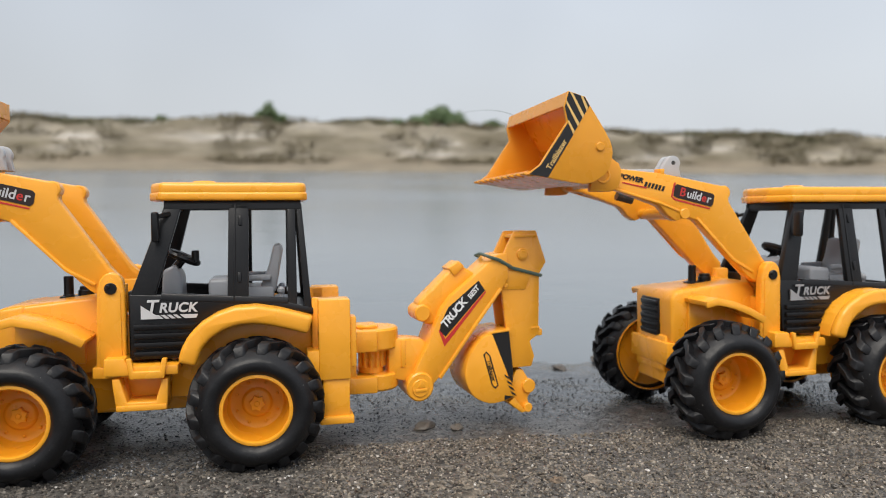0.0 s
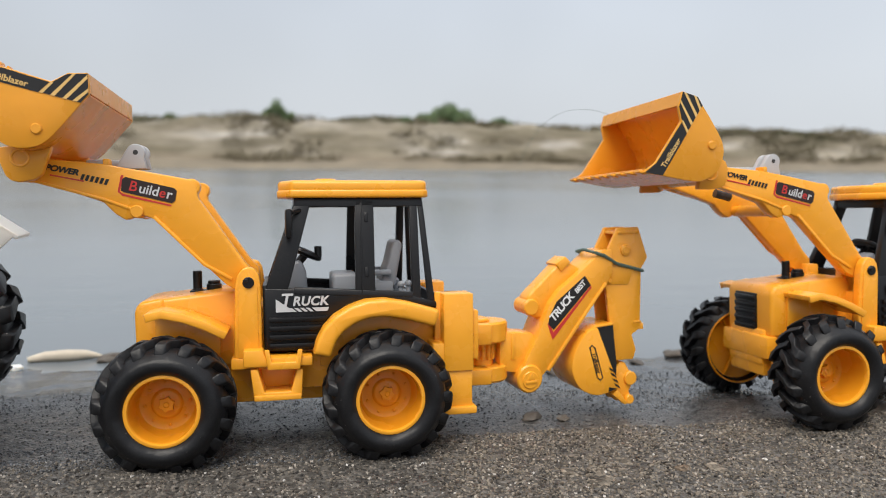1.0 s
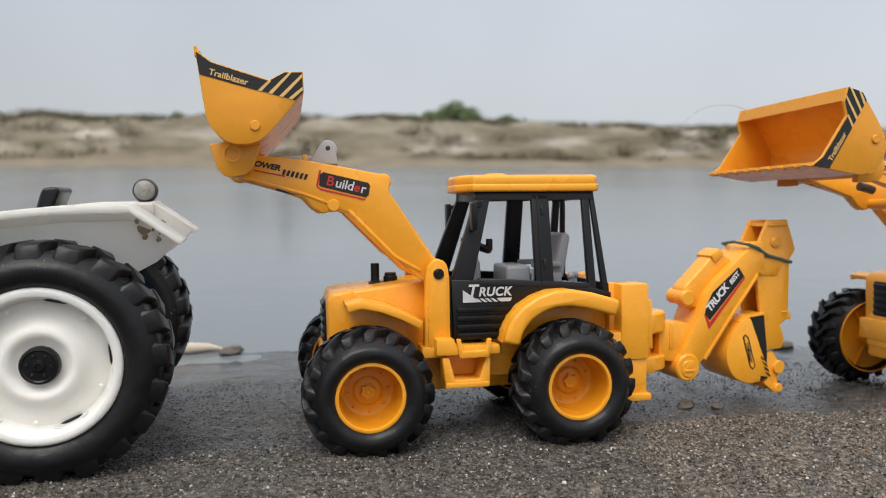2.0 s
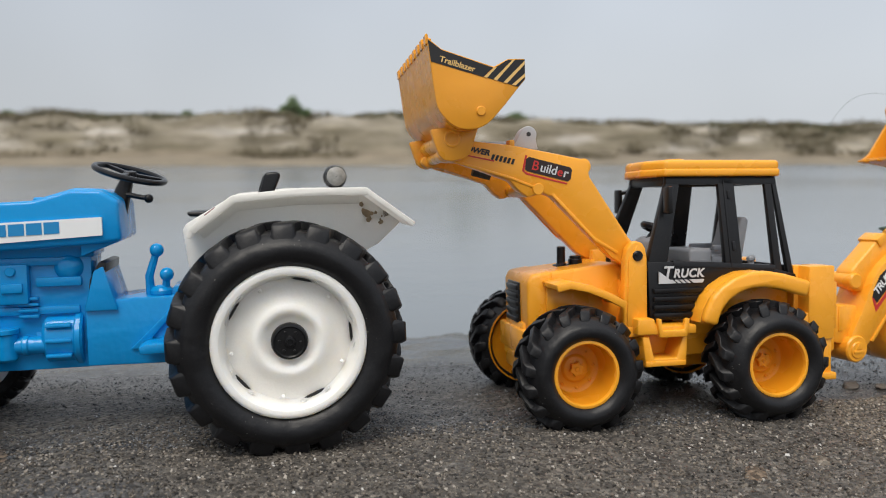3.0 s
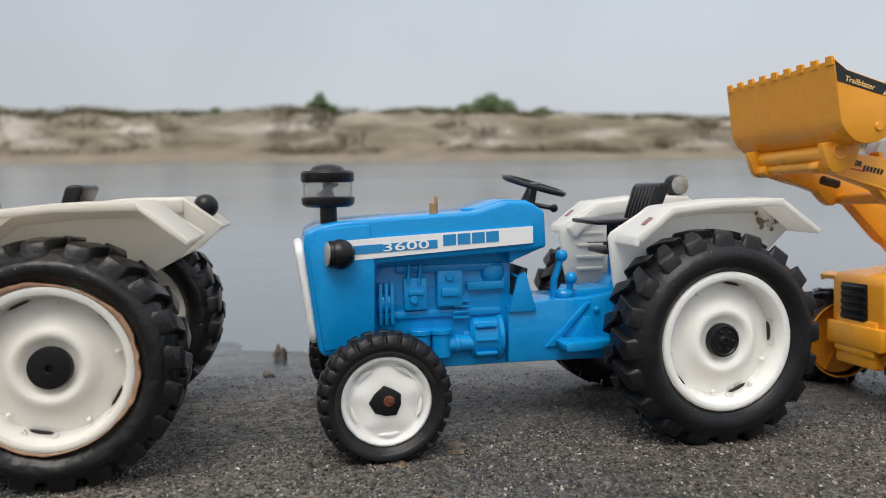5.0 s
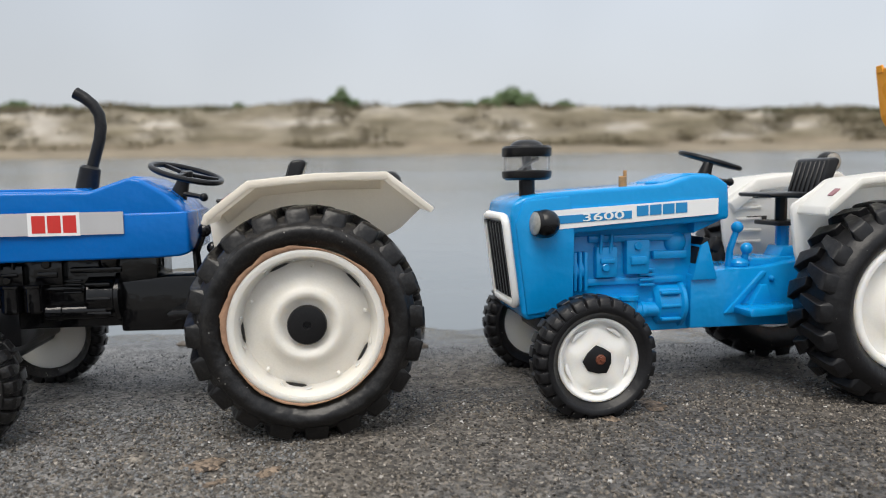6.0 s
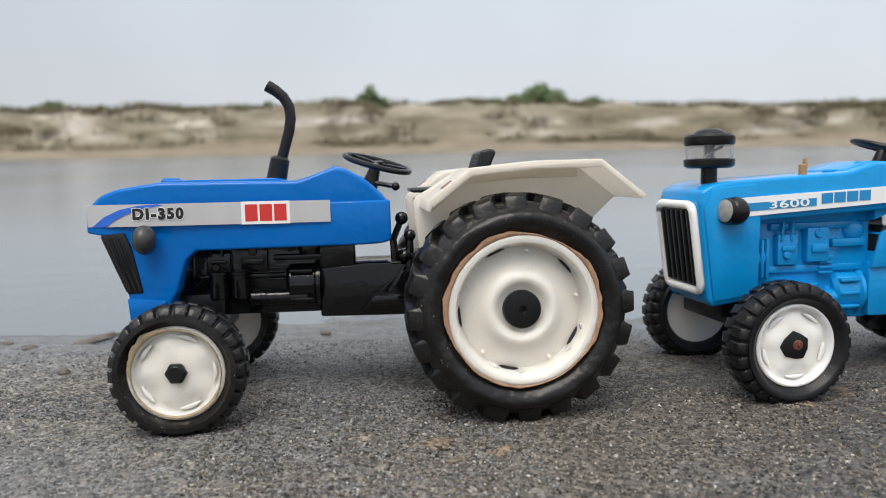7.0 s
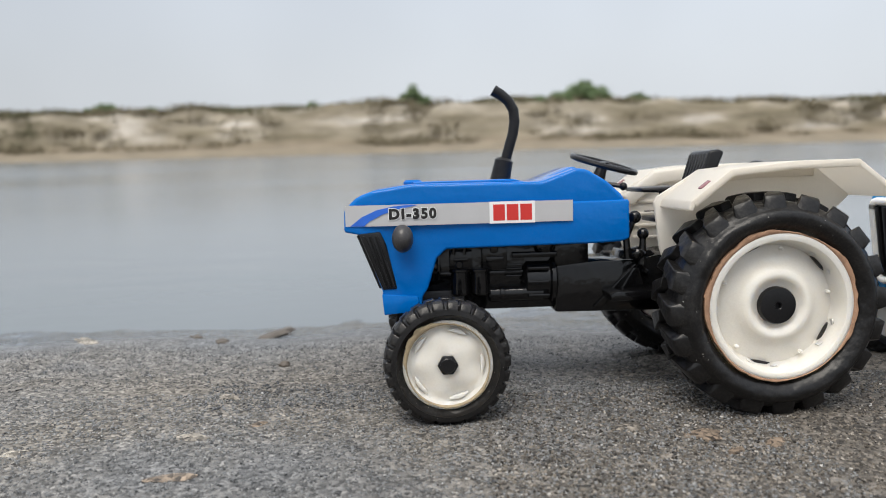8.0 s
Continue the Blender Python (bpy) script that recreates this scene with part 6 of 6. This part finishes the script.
def dark_blue_tractor(place):
    ob = new("toy_tractor")
    ob.matrix_world = place
    tagged(ob, "royal-blue toy tractor with cream wheels and bent exhaust pipe", "toy tractor", group="toy tractors")
    B = DEEP_BLUE
    top = [(-140.6, 73.8), (-139.6, 76.6), (-136.5, 79.6), (-131, 81.8), (-118, 83.8), (-81, 83.6), (-71, 83.5), (-58.2, 88.0), (-54.4, 87.4), (-47, 83.0), (-41, 77.4), (-39.8, 74.0)]
    bn = merge(prism(top, -20.8, 20.8, 3.2, 5), prism([(-141.2, 67.0), (-141.0, 75.0), (-39.2, 76.2), (-39.0, 62), (-42, 61), (-49, 60.6), (-106, 60.2), (-109.5, 57), (-113, 46), (-115, 43.2), (-115.4, 38.5), (-127.6, 37.2), (-128.6, 45), (-135.6, 66)], -21.6, 21.6, 0.9, 3), prism([(-116.5, 43.5), (-116.5, 38.0), (-128.4, 36.8), (-129.0, 44.5)], -22.2, 22.2, 0.5), prism([(-117.2, 84.4), (-80, 84.6), (-74, 83), (-117, 82.6)], -13, 13, 0.6), prism([(-70.5, 83.4), (-58, 88.6), (-48, 84), (-47, 80), (-70, 80)], -13.5, 13.5, 0.9, 3), rod(3.6, 83, 85.2, "z", (-117, -4, 0), 16, 0.8))
    for v_ in bn.verts:  # the nose narrows
        k = max(0.0, (-0.118 - v_.co.x) / 0.023)
        v_.co.y *= 1 - 0.16 * k * k
        v_.co.x -= (1.0 + 1.4 * min(1.0, k)) * MM
        v_.co.z -= 1.6 * MM
    part("bonnet", bn, B, ob)
    grille = part("grille", prism([(-138.2, 64.8), (-130.6, 65.4), (-128.6, 61.0), (-125.0, 44.6), (-130.2, 44.4)], -21.4, 21.4, 0.5), BLACK, ob, "black ribbed grille")
    for k in range(3):
        for s in (-1, 1):
            part("bar", prism([(-137.0 + 2.2 * k, 64.2), (-135.8 + 2.2 * k, 64.2), (-128.8 + 1.6 * k, 45), (-129.8 + 1.6 * k, 45)], *sorted((s * 22.0, s * 20.6)), 0.3, 1), BLACK, grille)
    for k in range(9):
        part("bar", prism([(-139.2, 64.2), (-137.8, 64.2), (-130.2, 44.6), (-131.6, 44.6)], -18.6 + 4.4 * k, -16.6 + 4.4 * k, 0.3, 1), BLACK, grille)
    for s in (-1, 1):
        lamp(ob, (-122.6, s * 26.0, 63.2), 4.5, (-1, s * -0.15, 0), False, squash=(0.85, 1.1, 1.1), mat=SCUFFED)
        flip = (lambda bm: bm) if s < 0 else (lambda bm: moved(bm, Matrix.Diagonal((1, -1, 1, 1))))

        def nose(bm):
            for v_ in bm.verts:
                k = max(0.0, (-0.118 - v_.co.x) / 0.023)
                v_.co.y *= 1 - 0.16 * k * k
                v_.co.x -= (1.0 + 1.4 * min(1.0, k)) * MM
                v_.co.z -= 0.4 * MM
            return flip(bm)
        xs = [-140.6, -137, -133, -129, -125, -121, -117, -110, -90, -60.0]
        z0, z1 = 67.9, 75.4
        band = part("side_sticker", nose(prism([(x_, z0) for x_ in xs] + [(x_, z1) for x_ in xs[::-1]], -21.85, -21.2)), SILVER, ob, "silver sticker band with marks")
        arc = [(-139.0, 67.95), (-135, 71.2), (-130, 73.6), (-124, 74.9), (-118, 75.35)]
        arc2 = [(-116, 75.0), (-122, 74.0), (-128, 72.0), (-132.4, 69.6), (-134.2, 67.95)]
        part("swoosh", nose(prism(arc + arc2, -22.1, -21.5)), SWOOSH, band)
        if s < 0:
            part("number_edge", nose(letters("DI-350", 4.9, (-117.6, 71.9), 0, 0.0, 1.24, -22.06, 0.03, fat=0.5, wide=0.98)), WHITE_INK, band)
            part("number", nose(letters("DI-350", 4.9, (-117.6, 71.9), 0, 0.0, 1.24, -22.11, 0.03, fat=0.3, wide=0.98)), INK_AND_SHADE, band)
            sq = part("emblem", nose(decal([(-90.2, 67.7), (-73.8, 67.7), (-73.8, 75.5), (-90.2, 75.5)], -21.8)), WHITE_INK, band)
            for k in range(3):
                part("emblem_mark", nose(decal([(-88.9 + 4.9 * k, 68.7), (-84.7 + 4.9 * k, 68.7), (-84.7 + 4.9 * k, 74.5), (-88.9 + 4.9 * k, 74.5)], -21.88)), RED_INK, sq)
    pipe = part("exhaust", tube([(-82.4, 13, 90), (-80.6, 13, 96), (-78.8, 13, 102), (-78.0, 13, 107), (-78.4, 13, 111.4), (-80.4, 13, 115.0), (-83.4, 13, 117.6), (-86.4, 13, 119.4)], [2.1, 2.1, 2.1, 2.1, 2.1, 2.1, 2.2, 2.3], 14), RUBBER, ob, "black bent exhaust pipe")
    pipe.location = (0.0016, 0, -0.0012)
    part("pipe_base", tube([(-84.6, 13, 82), (-84.2, 13, 84), (-82.6, 13, 91.4), (-82.4, 13, 92.4)], [4.0, 4.0, 3.7, 2.6], 14), RUBBER, pipe)
    K = plain("glossy_black_plastic", (0.004, 0.004, 0.0045), 0.12, var=0.2, bump=0.02, dust=0.0, wave=0.25, spec=0.42)
    engine(ob, K, -117, -62, 34.2, 61, 10.4, -78, (0.22, 0.58, 15.5, 23.0))
    part("clutch_cover", box(-66, -53, -12, 12, 49, 61, 0.8), K, ob)
    tractor_rear(ob, K, 76.6, 12.5, 3.8)
    part("gear_lever", merge(tube([(-38.6, -14, 52), (-39.2, -14, 60), (-36.4, -14, 66.6)], [1.5, 1.3, 1.1], 8), ball(2.4, (-36.0, -14, 67.6), n=14)), K, ob)
    part("gear_lever", merge(tube([(-33.5, -15, 50), (-33.2, -15, 60)], [1.6, 1.2], 8), ball(2.2, (-33.2, -15, 61.4), n=14), ball(3.4, (-35, -14, 54), (1, 1, 0.8), 14)), K, ob)
    part("front_axle", merge(box(-118, -103, -36, 36, 24, 30, 1.2), box(-122, -100, -11, 11, 28, 42, 1), rod(2.4, -46, 46, "y", (-109, 0, 22.8), 12)), BLACK, ob, "black plastic front axle")
    steering(ob, -43.8, 87.6, 12.4, 15)
    for s in (-1, 1):
        fender(ob, s, 53.0, 24.0, 86.8, CREAM_THIN, False, 40.6)
    lamp(ob, (33, 34, 83.0), 4.9, (0.3, 1.0, 0.0), False, "work_lamp")
    for near in (True, False):
        sg = -1 if near else 1
        wheel(ob, T_TYRE_OLD, A_RIM, [("rim_slot", m_) for m_ in A_SLOT_SHADE] + A_BITS + [("hub_cap", PLAIN_HUB), ("rust_ring", A_RUST)], wheel_at(0, sg * 54, 39.4, near, 40))
        wheel(ob, F_TYRE_OLD, FA_RIM, [("hub_cap", HEX_HUB), ("grime_ring", FA_GRIME)] + FA_LIPS, wheel_at(-109.0, sg * 48.5, 23.0, near, 0))
    return ob


light_blue_tractor(BEACH @ pose(-0.1917, 0.286, 0.0, -1.6, 0, 4.2))
dark_blue_tractor(BEACH @ pose(-0.4022, 0.2795, -0.0002, -1.8, 0, 1.5))


# ---- small things on the sand ----
def lump(name, x, y, w, d, h, material, label, category, seed, sink=0.35, turn=0.0, group="", flat=1.0):
    """An uneven pebble, crumb or cake of clay resting in the sand; sizes in millimetres."""
    bm = bmesh.new()
    bmesh.ops.create_icosphere(bm, subdivisions=3, radius=1.0)
    o = Vector((seed * 3.7, seed * 1.9, 0))
    for v_ in bm.verts:
        k = 1 + 0.45 * noise.noise(v_.co * 1.3 + o) + 0.22 * noise.noise(v_.co * 3.1 + o) + 0.10 * noise.noise(v_.co * 8 + o)
        v_.co = Vector((v_.co.x * w * k, v_.co.y * d * k, v_.co.z * h * (1 + flat * (k - 1)))) * (MM / 2)
    ob = new(name, mesh_of(name, bm, material, 60))
    ob.matrix_world = pose(x, y, ground_z(x, y) + h * MM * (0.5 - sink), 0, 0, turn)
    tagged(ob, label, category, group)
    return ob


for i, (cx_, cy_, w_, d_, pale) in enumerate([(-0.453, 0.220, 11, 7, 1), (-0.432, 0.212, 14, 9, 0), (-0.4265, 0.2005, 11, 5, 0), (-0.411, 0.206, 9, 6, 0), (0.0512, 0.2205, 24, 9, 1), (0.0825, 0.2255, 6, 6, 0), (0.095, 0.2246, 11, 6, 1), (0.066, 0.2350, 9, 5, 1), (-0.697, 0.388, 36, 9, 1), (-0.591, 0.2620, 10, 6, 1), (-0.5928, 0.2220, 13, 6, 1), (-0.5894, 0.1920, 14, 5, 0), (-0.5737, 0.2330, 6, 4, 0), (-0.6436, 0.2120, 8, 5, 1), (-0.0489, 0.2060, 12, 7, 0), (-0.022, 0.212, 9, 6, 1), (-0.2807, 0.2500, 14, 9, 0), (-0.300, 0.236, 8, 5, 0), (0.0427, 0.2271, 8, 4, 1)]):
    lump("sand_clod", cx_, cy_, w_, d_, 1.8, PALE_SAND if pale else RUSTY_SAND, "low pale patch of clotted sand" if pale else "low rust-brown patch of clotted sand", "sand clod", 10 + i, 0.66, 17 * i, "clods of sand", 0.8)
for i, (cx_, cy_, w_, d_, h_) in enumerate([(0.1759, 0.408, 14, 9, 6), (-0.155, 0.453, 16, 10, 6), (-0.601, 0.408, 26, 9, 4), (-0.626, 0.384, 9, 6, 3), (-0.477, 0.393, 8, 5, 3), (-0.645, 0.402, 9, 5, 2), (-0.58, 0.314, 5, 4, 3), (0.049, 0.289, 9, 6, 4), (0.062, 0.286, 6, 5, 3), (0.143, 0.390, 12, 6, 3), (0.09, 0.372, 16, 7, 3), (-0.353, 0.371, 6, 5, 4)]):
    lump("pebble", cx_, cy_, w_, d_, h_, STONE, "brown wet pebble lying on dark sand near the water", "pebble", 40 + i, 0.3, 31 * i, "pebbles by the water")

# a stranded root clump, driftwood and foam by the water
twig = new("twig_clump")
twig.location = (-0.3510, 0.4200, ground_z(-0.3510, 0.4200))
tagged(twig, "small brown clump of twigs and roots on wet sand", "twig clump")
rt = random.Random(4)
for k in range(9):
    a, h_ = rt.uniform(0, 6.28), rt.uniform(3, 7.5)
    part("twig", tube([(rt.uniform(-4, 4), rt.uniform(-2, 2), -0.5), (3 * math.cos(a), 3 * math.sin(a), h_ * 0.6), (7 * math.cos(a) * rt.random(), 5 * math.sin(a), h_)], [0.9, 1.3, 0.6], 6), STONE, twig)
dw = new("driftwood", mesh_of("driftwood", tube([(-19, 0, 1.2), (-10, 1.5, 2.2), (2, 0.4, 2.6), (12, 1.8, 2.2), (20, 1.0, 1.0)], [1.6, 3.0, 3.4, 2.6, 0.9], 10), BLEACHED, 50))
dw.matrix_world = pose(-0.1800, 0.4560, WATER_Z + 0.0005, 0, 0, 4)
tagged(dw, "pale bleached stick of driftwood at the water's edge", "driftwood")
lump("foam_blob", -0.2005, 0.4400, 7, 5, 5, WHITE, "white blob of foam at the water's edge", "foam", 77, 0.3)

# a hair-thin thread stuck to the lowered bucket
th = new("loose_thread", mesh_of("loose_thread", tube([(x_, 0.17 * x_, z_) for x_, z_ in smooth_line([(0, 0), (-12, 2.2), (-25, 1.0), (-35, -4.5), (-42, -13), (-47, -23)], 5)], 0.06, 5), BAND, 60))
th.location = (0.0985, 0.330, 0.1232)
tagged(th, "hair-thin loose thread stuck to the yellow bucket", "thread")


# ---- loose grains over the sand ----
def grains(name, x0, x1, y0, y1, count, r0, r1, seed, label, material):
    g = np.random.default_rng(seed)
    tet = np.array([(1, 0, -0.6), (-0.5, 0.87, -0.6), (-0.5, -0.87, -0.6), (0.55, 0.5, 0.5), (-0.7, 0.1, 0.55), (0.25, -0.7, 0.5)])
    tri = np.array([(3, 4, 5), (0, 3, 5), (0, 1, 3), (1, 4, 3), (1, 2, 4), (2, 5, 4), (2, 0, 5)])
    xs, ys = g.uniform(x0, x1, count), g.uniform(y0, y1, count)
    rs = r0 + (r1 - r0) * g.random(count) ** 3
    zs = np.array([ground_z(float(x), float(y)) for x, y in zip(xs, ys)]) + rs * 0.2
    ang = g.uniform(0, 6.28, count)
    c, s = np.cos(ang)[:, None], np.sin(ang)[:, None]
    p = (tet[None] + g.normal(scale=0.22, size=(count, 6, 3))) * rs[:, None, None]
    verts = np.stack([xs[:, None] + p[..., 0] * c - p[..., 1] * s, ys[:, None] + p[..., 0] * s + p[..., 1] * c, zs[:, None] + p[..., 2] * 0.85], 2).reshape(-1, 3)
    faces = (tri[None] + 6 * np.arange(count)[:, None, None]).reshape(-1, 3)
    me = bpy.data.meshes.new(name)
    me.from_pydata(verts.tolist(), [], faces.tolist())
    me.materials.append(material)
    tagged(new(name, me), label, "sand grains", kind="stuff")


WET_SHADE_LABEL = "dark sand grains, wet by the water and darkened as shade under the toys"
SAND_LABEL = "loose coarse sand grains of mixed grey and brown"
grains("sand_grains", -0.82, -0.40, 0.11, 0.268, 50000, 0.00026, 0.00064, 21, SAND_LABEL, GREY_GRAIN)
grains("sand_grains", -0.50, 0.0, 0.13, 0.258, 52000, 0.00026, 0.00074, 24, SAND_LABEL, GRAIN)
grains("sand_grains", 0.0, 0.34, 0.17, 0.272, 40000, 0.00026, 0.00078, 23, SAND_LABEL, WARM_GRAIN)
# dark grains strewn under the tractors to paint in their shade
grains("wet_sand_grains", -0.60, 0.0, 0.248, 0.278, 16000, 0.00024, 0.0006, 25, WET_SHADE_LABEL, WET_SHADE_GRAIN)
grains("wet_sand_grains", -0.88, 0.42, 0.275, 0.37, 30000, 0.00022, 0.0006, 22, WET_SHADE_LABEL, WET_SHADE_GRAIN)
